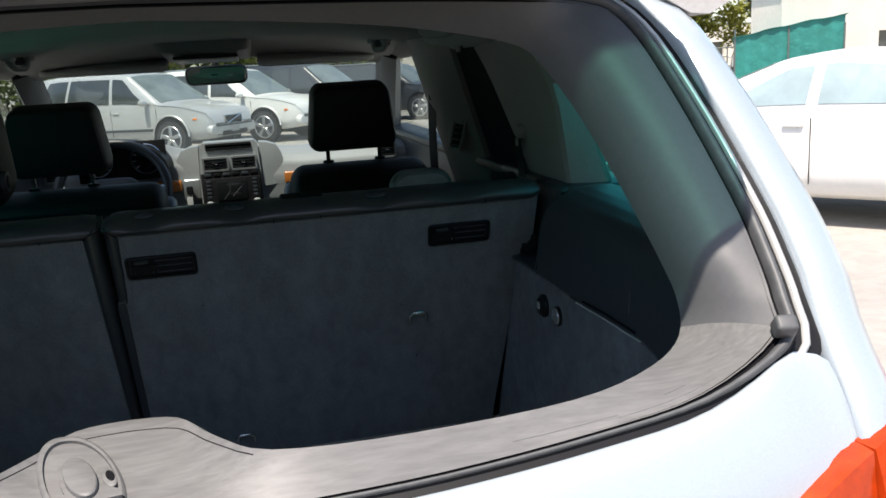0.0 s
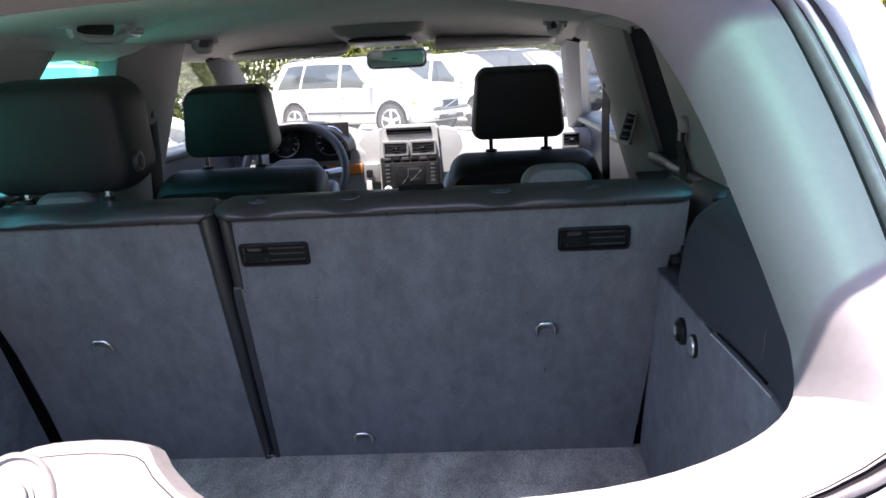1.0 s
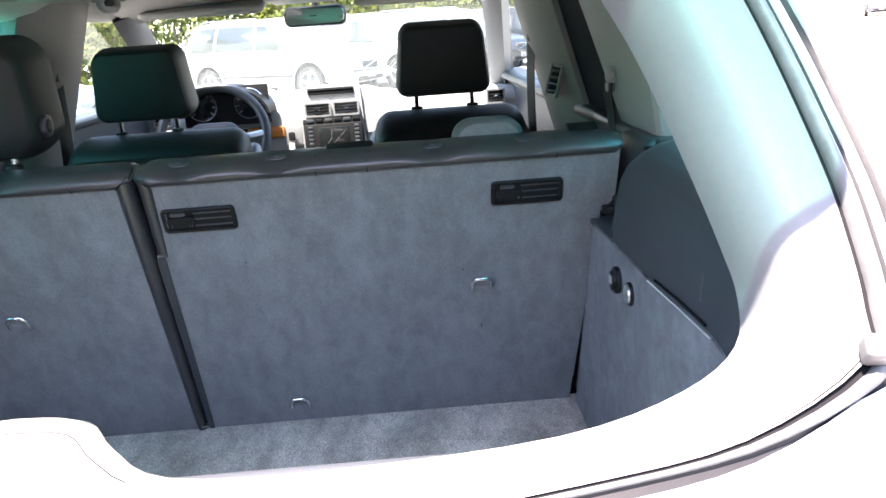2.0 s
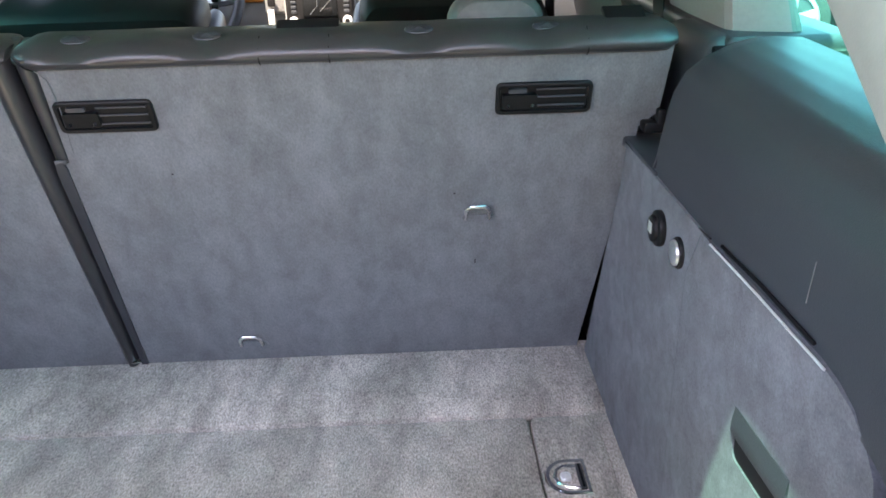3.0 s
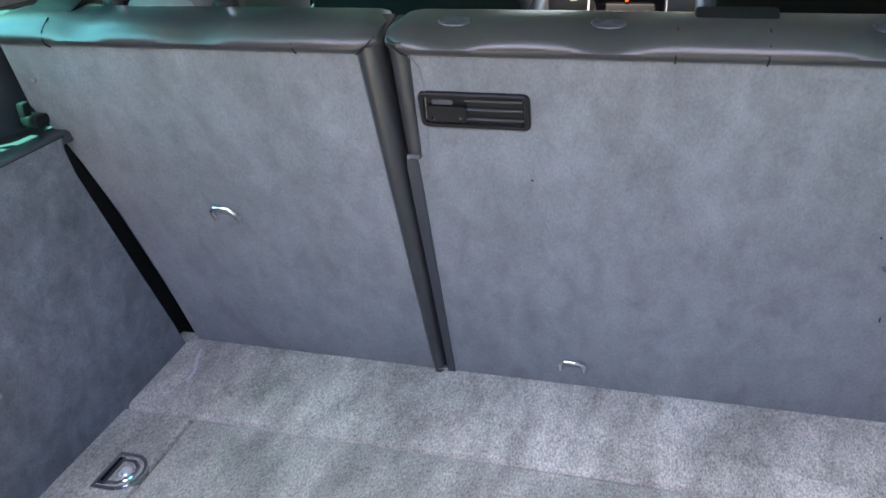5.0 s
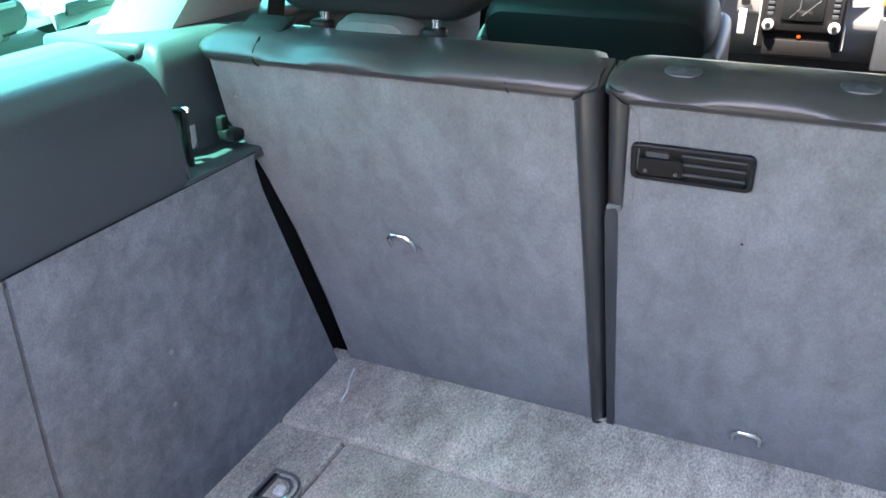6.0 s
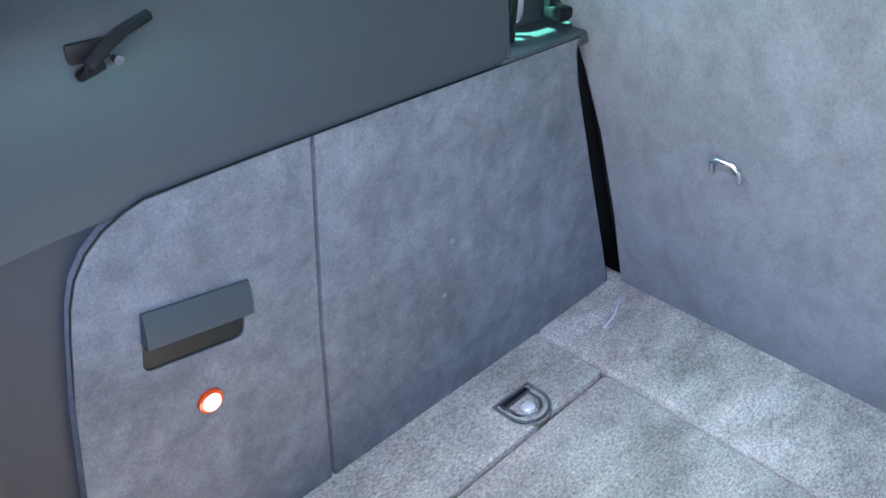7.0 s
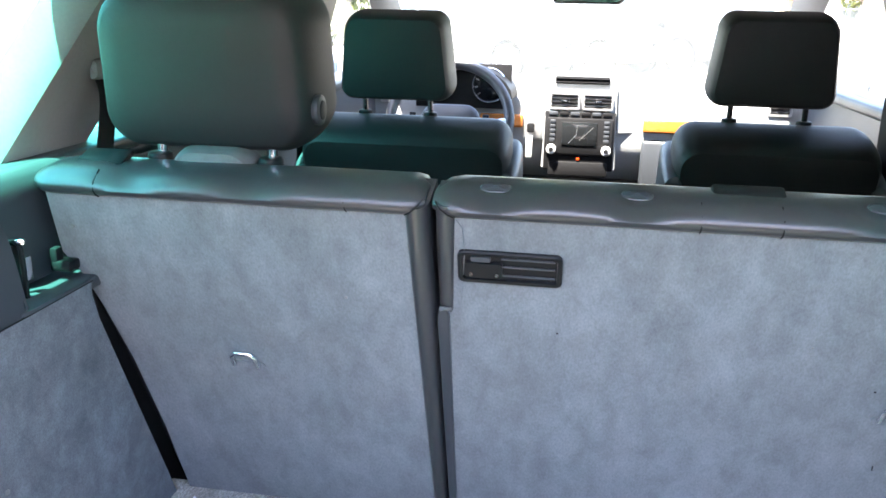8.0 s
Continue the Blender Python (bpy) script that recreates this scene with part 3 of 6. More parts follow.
def headrest(parent):
    at = Vector((-0.4325, -0.08, 0.653))
    tilt = Euler((radians(6), 0, 0)).to_matrix()
    bm = cushion(0.268, 0.195, 0.145, 0.045, 0.004, (0, 0, 0), n=8, layers=14)
    for v in bm.verts:
        v.co.x *= 1 - 0.75 * max(0.0, v.co.z + 0.02) ** 1.25
    bmesh.ops.transform(bm, matrix=Matrix.Translation(at) @ tilt.to_4x4(), verts=bm.verts)
    h = part("headrest", bm, SOFTBLACK, parent, "dark leather headrest")
    part("knob", cylinder(0.0185, 0.01, (-0.2995, -0.108, 0.605), "x", 24, bevel=0.003), TRIM, h, "round side button")
    part("knob_centre", cylinder(0.012, 0.01, (-0.2975, -0.108, 0.605), "x", 20, bevel=0.003), SOFTBLACK, h)
    for x in (-0.494, -0.352):
        part("post", cylinder(0.0062, 0.09, (x, -0.128, 0.55), "z", 12), CHROME, h, "chrome post")
        part("collar", cylinder(0.015, 0.016, (x, -0.134, 0.542), "z", 16, bevel=0.004), BLACK, h)


build_rear_seats()
buckle = link_mesh("seat_latch_bolt", tube([seat(-0.158, 0.012, 0.006), seat(-0.15, 0.014, 0.01), seat(-0.142, 0.012, 0.006)], 0.004, 8), CHROME)
tagged(buckle, "small bright bolt between the rear seat backs", "bolt")


# ---- cargo side walls ----
def wall_side(s):
    name = "wall_left" if s < 0 else "wall_right"
    wall = thing(name, "grey carpeted side wall of the cargo area under dark plastic trim", "wall", (s * 0.6, -0.5, 0), kind="structure")
    place = lambda u, v, d: side(s, 0.57 + d + 0.012 * max(0, (v - 0.1)) + 0.0, u, v)  # noqa: E731

    def gap(z, k=0.0):
        return -0.030 - 0.383 * z - k

    rear_top = [(-0.695, 0.386), (-0.712, 0.381), (-0.728, 0.373), (-0.742, 0.361), (-0.753, 0.345), (-0.760, 0.325), (-0.765, 0.30)]
    if s < 0:
        seam = -0.548
        front = [(gap(-0.02), -0.02), (gap(0.1, 0.006), 0.1), (gap(0.2, 0.010), 0.2), (gap(0.28, 0.013), 0.28), (gap(0.34, 0.015), 0.34), (gap(0.375, 0.011), 0.375), (gap(0.39, 0.004), 0.391), (seam + 0.0025, 0.389), (seam + 0.0005, 0.2), (seam + 0.006, -0.02)]
        back = [(seam + 0.001, -0.02), (seam - 0.0045, 0.2), (seam - 0.0025, 0.389), (-0.63, 0.388), *rear_top, (-0.775, 0.24), (-0.79, 0.1), (-0.795, -0.02)]
        grip = ((-0.672, 0.268), 0.094, 0.03, 0.06)
    else:
        seam = -0.44
        front = [(gap(-0.02), -0.02), (gap(0.1, 0.006), 0.1), (gap(0.2, 0.010), 0.2), (gap(0.28, 0.013), 0.28), (gap(0.34, 0.015), 0.34), (gap(0.375, 0.011), 0.375), (gap(0.39, 0.004), 0.392), (-0.47, 0.392), (seam, 0.335), (seam - 0.003, 0.2), (seam - 0.006, -0.02)]
        back = [(seam - 0.0066, -0.02), (seam - 0.0036, 0.2), (seam - 0.0006, 0.335), (-0.4706, 0.391), (-0.50, 0.391), (-0.60, 0.395), (-0.70, 0.398), (-0.725, 0.396), (-0.75, 0.391), (-0.77, 0.381), (-0.785, 0.366), (-0.793, 0.345), (-0.797, 0.30), (-0.8, -0.02)]
        grip = ((-0.648, 0.268), 0.104, 0.026, 0.0)

    def carpet(name_, loop, holes=()):
        return part(name_, plate(loop[:: -1 if s > 0 else 1], place, 0.014, holes), WALLFELT, wall, "grey carpet side panel", angle=50)

    carpet("front_panel", front)
    (gy, gz), gw, gh, _ = grip
    tilt = radians(-8 if s < 0 else -4)

    def gpt(u, v):
        return (gy + u * math.cos(tilt) - v * math.sin(tilt), gz + u * math.sin(tilt) + v * math.cos(tilt))

    hole = [gpt(u, v - gh * 0.34) for u, v in round_rect(gw * 0.97, gh * 1.35, 0.008, 3)]
    carpet("rear_panel", back, (hole,))
    # black colour stands in for the shade inside the grip's hollow
    cup = []
    for k, d in ((1.0, 0.002), (0.96, 0.02), (0.8, 0.034)):
        cup.append([place(*gpt(u * k, v * k - gh * 0.34), d) for u, v in round_rect(gw * 0.97, gh * 1.35, 0.008, 3)])
    part("grip_recess", loft(cup), BLACK, wall, "hollow behind the grip, coloured black for its shade")
    lip = []
    for k in range(9):
        u = -gw / 2 * 0.99 + gw * 0.99 * k / 8
        lip.append([place(*gpt(u, v), d if s < 0 else 0.25 * d) for v, d in ((gh * 0.8, 0.004), (gh * 0.82, -0.003), (gh * 0.3, -0.010), (-gh * 0.06, -0.012), (-gh * 0.14, -0.008), (-gh * 0.05, 0.0), (gh * 0.3, 0.003))])
    part("grip", loft(lip), TRIM, wall, "dark plastic pull grip")
    # small lamp under the grip
    ly, lz = (-0.671, 0.185) if s < 0 else (-0.637, 0.181)
    part("lamp_rim", cylinder(0.012, 0.006, side(s, 0.5705, ly, lz), "x", 24, bevel=0.002), REDLENS if s < 0 else PILLAR, wall, "small round cargo lamp")
    part("lamp_lens", cylinder(0.0085, 0.006, side(s, 0.5685, ly, lz), "x", 20, bevel=0.002), LAMPON if s < 0 else PILLAR, wall)
    # black sheet standing in for the shade between the panel and the seat back
    part("gap_shade", plate([(0.12, -0.05), (-0.1, 0.375), (-0.3, 0.375), (-0.3, -0.05)][:: -1 if s > 0 else 1], lambda u, v, d: side(s, 0.593 + d, u, v), 0.01), BLACK, wall)

    # upper plastic trim, bulging out to a window ledge
    def trim(u, v):
        y = -0.298 - 0.58 * u
        taper = max(0.0, (u - 0.72) / 0.28)
        prof = [(0.576, 0.380), (0.578, 0.412), (0.584, 0.452), (0.591, 0.484), (0.602, 0.509), (0.619, 0.527), (0.640, 0.537), (0.660, 0.542), (0.684, 0.543), (0.712, 0.541)]
        t = v * (len(prof) - 1)
        i = min(int(t), len(prof) - 2)
        f = t - i
        x = prof[i][0] * (1 - f) + prof[i + 1][0] * f
        z = prof[i][1] * (1 - f) + prof[i + 1][1] * f
        z -= 0.010 * u * min(1.0, max(0.0, (v - 0.12) * 2.2))
        edge = max(0.0, 1 - u / 0.045)
        z -= 0.012 * edge * edge * min(1.0, max(0.0, (v - 0.3) * 3))
        x -= 0.03 * taper * taper * (1 - v)
        return side(s, x, y, z)

    part("upper_trim", sheet(trim, 28, 36), TRIM, wall, "dark grey plastic upper trim", angle=60)
    part("rear_trim", sheet(lambda u, v: side(s, 0.584 - 0.55 * max(0.0, 0.295 * u - 0.13) ** 1.5, -0.70 - 0.295 * u, -0.02 + (0.42 + 0.05 * u) * v), 16, 8), MATTETRIM, wall, "dark plastic rear corner trim", angle=60)
    # front face of the bulge, the ledge and the belt post
    face = [(0.574, 0.398), (0.579, 0.415), (0.585, 0.453), (0.592, 0.480), (0.603, 0.502), (0.620, 0.517), (0.640, 0.526), (0.70, 0.530), (0.70, 0.398)]
    part("trim_end", plate(face[:: -1 if s > 0 else 1], lambda u, v, d: side(s, u, -0.2985 - d, v), 0.004), TRIM, wall)
    # shaded inner corner of the slot, put in as a near-black block
    part("notch_shade", box((0.030, 0.012, 0.008), side(s, 0.640, -0.306, 0.527), 0.003), GROOVE, wall, "near-black block for the shaded notch in the trim's corner")
    part("ledge", box((0.145, 0.16, 0.016), side(s, 0.6465, -0.232, 0.388), 0.004), TRIM, wall, "plastic ledge by the seat back")
    part("ledge_wall", box((0.02, 0.22, 0.12), side(s, 0.715, -0.21, 0.445), 0.004), TRIM, wall)
    post = []
    for z, g in ((0.385, 0.0), (0.49, 0.0), (0.509, 0.002), (0.522, 0.007), (0.529, 0.014), (0.531, 0.024)):
        post.append([side(s, 0.6675 + u, -0.1785 + v, z) for u, v in round_rect(0.071 - 2 * g, 0.167 - 2 * g, 0.010, 4)])
    part("belt_post", loft(post), TRIM, wall, "dark trim post", angle=60)
    part("post_shelf", box((0.15, 0.43, 0.02), side(s, 0.7325, -0.047, 0.5215), 0.008, 3), TRIM, wall)
    part("striker", tube([side(s, 0.604, -0.262, 0.392), side(s, 0.604, -0.262, 0.452), side(s, 0.607, -0.260, 0.459), side(s, 0.617, -0.255, 0.459), side(s, 0.620, -0.254, 0.392)], 0.0036, 8), BLACK, wall, "black seat striker")
    part("striker_cap", box((0.02, 0.012, 0.008), side(s, 0.6115, -0.2585, 0.4615), 0.003, 2, Euler((0, 0, radians(-25 * s))).to_matrix()), CHROME, wall, "bright striker cap")
    part("striker_face", box((0.004, 0.010, 0.028), side(s, 0.6015, -0.257, 0.43), 0.001), CHROME, wall)
    part("striker_plate", box((0.03, 0.006, 0.06), side(s, 0.625, -0.2955, 0.43), 0.002), GROOVE, wall)
    part("clip", box((0.026, 0.024, 0.013), side(s, 0.604, -0.186, 0.413), 0.003), BLACK, wall, "black end clip")
    part("clip_post", box((0.010, 0.014, 0.024), side(s, 0.612, -0.190, 0.424), 0.003), BLACK, wall)
    # carpeted edge line between felt and trim
    part("edge_line", tube(([side(s, 0.5745, gap(0.39), 0.3915), side(s, 0.5745, -0.3, 0.3905), side(s, 0.5745, -0.45, 0.390)] + ([side(s, 0.5745, -0.63, 0.3885)] + [side(s, 0.5745, y, z + 0.001) for y, z in rear_top] + [side(s, 0.5745, -0.774, 0.24), side(s, 0.572, -0.789, 0.1)] if s < 0 else [side(s, 0.5745, -0.49, 0.394)])), 0.0011, 6), BLACK, wall)
    if s > 0:
        part("metal_edge", tube([place(-0.498, 0.392, -0.002), place(-0.6, 0.396, -0.002), place(-0.715, 0.3985, -0.002)], 0.0011, 6), BRIGHT, wall, "bright metal edge")
        part("lid_gap", tube([place(-0.515, 0.3975, 0.002), place(-0.6, 0.402, 0.002), place(-0.69, 0.403, 0.002)], 0.0016, 6), GROOVE, wall)
        for y, z, l_ in ((-0.66, 0.45, 0.03),):
            part("scuff", tube([side(s, 0.5835, y, z), side(s, 0.579, y - 0.004, z - l_)], 0.0004, 5), SILL, wall, "pale scratch")
        sk = part("socket", cylinder(0.020, 0.010, side(s, 0.5705, -0.352, 0.347), "x", 24, bevel=0.003), BLACK, wall, "black power socket cap")
        part("socket_cap", cylinder(0.015, 0.010, side(s, 0.566, -0.352, 0.347), "x", 20, bevel=0.003), BLACK, sk)
        part("socket_mark", box((0.002, 0.012, 0.012), side(s, 0.5608, -0.352, 0.349), 0.0006), PILLAR, sk)
        lm = part("lamp_rim", cylinder(0.0165, 0.006, side(s, 0.5715, -0.417, 0.347), "x", 24, bevel=0.002), BLACK, wall)
        part("cargo_lamp", cylinder(0.0135, 0.008, side(s, 0.569, -0.417, 0.347), "x", 24, bevel=0.003), SILVER, lm, "frosted round cargo lamp")
    else:
        hk = part("net_hook", tube([side(s, 0.596, -0.66, 0.503), side(s, 0.588, -0.683, 0.499), side(s, 0.580, -0.70, 0.494), side(s, 0.577, -0.712, 0.486), side(s, 0.583, -0.716, 0.479), side(s, 0.588, -0.70, 0.481)], 0.0042, 8), BLACK, wall, "black folding hook")
        part("hook_plate", box((0.005, 0.028, 0.014), side(s, 0.594, -0.705, 0.489), 0.002), BLACK, hk)
        part("hook_tip", cylinder(0.0035, 0.006, side(s, 0.582, -0.692, 0.484), "x", 10), CHROME, hk)
        for y, z in ((-0.375, 0.216), (-0.383, 0.15)):
            part("fleck", cushion(0.007, 0.006, 0.0012, 0.0028, 0.0003, side(s, 0.5705, y, z), Euler((0, 0, radians(90))).to_matrix()), SILL, wall, "pale scuff in the carpet")
    return wall


LAMPON = glowing("lit_lamp", (1.0, 0.55, 0.5), 0.16)
wall_side(-1)
wall_side(1)


# ---- the frame of the rear glass and the tailgate ----
# Right half of the opening from the sill's middle to the roof's middle: inner edge, then the seal line.
RIM = [
    ((0.000, -0.943, 0.480), (0.000, -1.066, 0.447)),
    ((0.040, -0.952, 0.480), (0.045, -1.066, 0.447)),
    ((0.070, -0.995, 0.479), (0.080, -1.066, 0.447)),
    ((0.115, -1.036, 0.478), (0.130, -1.065, 0.448)),
    ((0.220, -1.044, 0.478), (0.240, -1.062, 0.451)),
    ((0.360, -1.028, 0.478), (0.365, -1.053, 0.459)),
    ((0.450, -0.985, 0.479), (0.470, -1.040, 0.471)),
    ((0.507, -0.931, 0.484), (0.555, -1.012, 0.501)),
    ((0.517, -0.908, 0.513), (0.569, -0.985, 0.529)),
    ((0.513, -0.882, 0.546), (0.574, -0.948, 0.568)),
    ((0.503, -0.830, 0.602), (0.574, -0.905, 0.614)),
    ((0.486, -0.755, 0.680), (0.563, -0.813, 0.710)),
    ((0.461, -0.692, 0.746), (0.543, -0.740, 0.786)),
    ((0.430, -0.664, 0.775), (0.500, -0.712, 0.815)),
    ((0.310, -0.640, 0.800), (0.350, -0.702, 0.826)),
    ((0.150, -0.626, 0.815), (0.170, -0.698, 0.831)),
    ((0.000, -0.620, 0.822), (0.000, -0.695, 0.834)),
]
FACING = Vector((0, -1, 0.954)).normalized()


def smooth_line(pts, n):
    """Points at n even steps along a smooth curve through pts."""
    pts = [Vector(p) for p in pts]
    out = []
    for k in range(n):
        t = k / (n - 1) * (len(pts) - 1)
        i = min(int(t), len(pts) - 2)
        f = t - i
        p0, p1, p2, p3 = pts[max(i - 1, 0)], pts[i], pts[i + 1], pts[min(i + 2, len(pts) - 1)]
        out.append(0.5 * ((2 * p1) + (p2 - p0) * f + (2 * p0 - 5 * p1 + 4 * p2 - p3) * f * f + (3 * p1 - p0 - 3 * p2 + p3) * f ** 3))
    return out


def full_ring(half):
    return half + [Vector((-p.x, p.y, p.z)) for p in half[-2:0:-1]]


NR = 65
INNER = full_ring(smooth_line([a for a, b in RIM], NR))
SEAL = full_ring(smooth_line([b for a, b in RIM], NR))


def outward(ring):
    out = []
    for i, p in enumerate(ring):
        d = ring[(i + 1) % len(ring)] - ring[i - 1]
        d = (d - FACING * d.dot(FACING)).normalized()
        out.append(d.cross(FACING))
    if sum(o.x * p.x for o, p in zip(out, ring)) < 0:
        out = [-o for o in out]
    return out


OUT = outward(SEAL)


def band(offsets):
    """Rings round the opening: each (out, rise) from the seal line, narrower along the sill."""
    wide = [0.35 + 0.65 * min(1.0, max(0.0, (p.z - 0.465) / 0.04)) for p in SEAL]
    return [[p + o * a * k + FACING * b * k for p, o, k in zip(SEAL, OUT, wide)] for a, b in offsets]


def build_rim():
    t = thing("opening_frame", "pale trimmed frame round the open rear glass", "window frame", (0, -1.0, 0.45), kind="structure")

    def weight(b):
        return min(1.0, max(0.0, (b.z - 0.490) / 0.06))

    # the reveal is rounded towards the outside up the pillars
    edge, knee = INNER, []
    for a, b in zip(INNER, SEAL):
        out = b - a - FACING * FACING.dot(b - a)
        knee.append(a + out * 0.08 + FACING * 0.066)
    rings = []
    for f in (0.0, 0.06, 0.12, 0.2, 0.28, 0.36, 0.45, 0.55, 0.66, 0.8, 1.0):
        ring = []
        for a, b, e in zip(edge, SEAL, knee):
            c = a.lerp(b, 0.5).lerp(e, weight(b))
            ring.append(a * (1 - f) ** 2 + c * 2 * f * (1 - f) + b * f * f)
        rings.append(ring)
    lip = [p + Vector((p.x * 0.05, 0.02, -0.012 if p.z < 0.6 else 0.006)) for p in edge]
    bands = [lip] + rings
    n = len(SEAL)
    k = min(range(NR), key=lambda i: abs(SEAL[i].z - 0.506))
    low = list(range(n - k, n)) + list(range(k + 1))
    part("reveal", loft([[r[i] for i in range(k, n - k + 1)] for r in bands], False, False), REVEAL, t, "pale grey pillar trim, coloured dark for its shade", angle=50)
    part("sill", loft([[r[i] for i in low] for r in bands], False, False), SILL, t, "grey sill trim", angle=50)
    part("seal_groove", loft(band([(-0.003, 0.0), (0.0, -0.005), (0.008, -0.005)]), True, False), GROOVE, t)
    part("seal", loft(band([(0.0055, -0.008), (0.0065, 0.002), (0.009, 0.0055), (0.0125, 0.0055), (0.0155, 0.002), (0.0165, -0.008)]), True, False), RUBBER, t, "grey-black rubber seal", angle=60)
    part("gutter", loft(band([(0.016, -0.006), (0.02, -0.01), (0.045, -0.01)]), True, False), BLACK, t)
    part("flange", loft([[r[i] for i in range(k - 3, n - k + 4)] for r in band([(0.0265, -0.012), (0.027, -0.0065), (0.03, -0.005), (0.033, -0.0065), (0.0335, -0.012)])], False, False), SILVERPAINT, t, "bright body flange", angle=60)
    part("rubber_stop", box((0.019, 0.016, 0.019), (0.562, -1.016, 0.512), 0.0035, 3, Euler((radians(45), 0, radians(-12))).to_matrix()), RUBBER, t, "rubber bump stop")
    part("rubber_stop", box((0.019, 0.016, 0.019), (-0.562, -1.016, 0.512), 0.0035, 3, Euler((radians(45), 0, radians(12))).to_matrix()), RUBBER, t, "rubber bump stop")
    for s in (-1, 1):
        part("trim_joint", tube([r[k if s > 0 else n - k] for r in rings[1:4]], 0.00035, 5), RUBBER, t)
    # pale scratches along the sill's outer half
    for a, b, f0, f1 in ((0.30, 0.41, 8.2, 8.6), (0.37, 0.50, 9.1, 9.3), (0.22, 0.27, 7.4, 7.6), (0.44, 0.49, 8.0, 8.1), (-0.30, -0.42, 8.4, 8.7)):
        idx = sorted((i for i in low if min(a, b) < SEAL[i].x < max(a, b)), key=lambda i: SEAL[i].x)
        line = []
        for m, i in enumerate(idx):
            g = f0 + (f1 - f0) * m / max(1, len(idx) - 1)
            j = int(g)
            line.append(rings[j][i].lerp(rings[j + 1][i], g - j))
        if len(line) > 1:
            part("scratch", tube([p - FACING * 0.0001 for p in line], 0.00035, 5), REVEAL, t, "pale scratch in the sill")
    # line where the hump's lip meets its flat top
    hump = sorted((i for i in low if abs(SEAL[i].x) < 0.125), key=lambda i: SEAL[i].x)
    part("lip_line", tube([rings[2][i] + Vector((0, 0, 0.0001)) for i in hump], 0.00045, 6), GROOVE, t)
    # latch on the sill: a pad with an arched recess round a raised disc
    lean = radians(15)
    across, along, nrm = Vector((1, 0, 0)), Vector((0, math.cos(lean), math.sin(lean))), Vector((0, -math.sin(lean), math.cos(lean)))
    centre = Vector((-0.0262, -1.0128, 0.4615))

    def on(a, b, lift):
        lift += 0.0018 * max(0.0, -a) * min(1.5, max(0.2, 0.6 + 0.5 * b)) + 0.0012 * max(0.0, b)
        return centre + across * (0.0113 * a - 0.0078 * b) + along * (0.0006 * a + 0.0218 * b) + nrm * lift

    def oval(r, lift, a0=0.0, b0=0.0, m=40):
        return [on(a0 + r * math.cos(2 * math.pi * q / m), b0 + r * math.sin(2 * math.pi * q / m), lift) for q in range(m)]

    def arc(r, d0, d1, m=26):
        return [(r * math.cos(radians(d0 + (d1 - d0) * q / m)), r * math.sin(radians(d0 + (d1 - d0) * q / m))) for q in range(m + 1)]

    recess = arc(2.15, -20, 205) + arc(1.32, 205, -14)
    lt = part("latch_cover", plate(arc(2.32, -27, 212, 40), lambda u, v, d: on(u, v, 0.0042 - d), 0.0040, (recess,)), SILL, t, "grey latch cover on the sill with an arched recess")
    part("cover_edge", loft([[on(u, v, h) for u, v in arc(r, -27, 212, 40)] for r, h in ((2.32, 0.0042), (2.40, 0.0036), (2.52, 0.0018), (2.62, -0.003))], False, False), SILL, lt)
    part("recess_floor", plate(arc(2.25, -24, 209, 40), lambda u, v, d: on(u, v, 0.0010 - d), 0.003), SILL, lt)
    part("latch_disc", loft([oval(1.0, 0.001), oval(1.0, 0.0078), oval(0.96, 0.0086), oval(0.88, 0.009)]), SILL, lt, "raised round disc")
    part("latch_block", loft([oval(0.46, 0.001, 1.72, -0.12, 24), oval(0.46, 0.0046, 1.72, -0.12, 24), oval(0.40, 0.0052, 1.72, -0.12, 24)]), SILL, lt)
    part("latch_slot", loft([oval(0.27, 0.004, 1.82, -0.06, 20), oval(0.27, 0.0056, 1.82, -0.06, 20)]), GROOVE, lt, "dark slot")


build_rim()


def skin_y(z):
    """How far back the tailgate's outer skin lies at a height."""
    pts = [(0.50, -1.03), (0.46, -1.066), (0.43, -1.088), (0.40, -1.102), (0.35, -1.118), (0.27, -1.13), (0.1, -1.135), (-0.1, -1.12), (-0.4, -1.06)]
    for (za, ya), (zb, yb) in zip(pts, pts[1:]):
        if z >= zb:
            return ya + (yb - ya) * min(1.0, max(0.0, (za - z) / (za - zb)))
    return pts[-1][1]


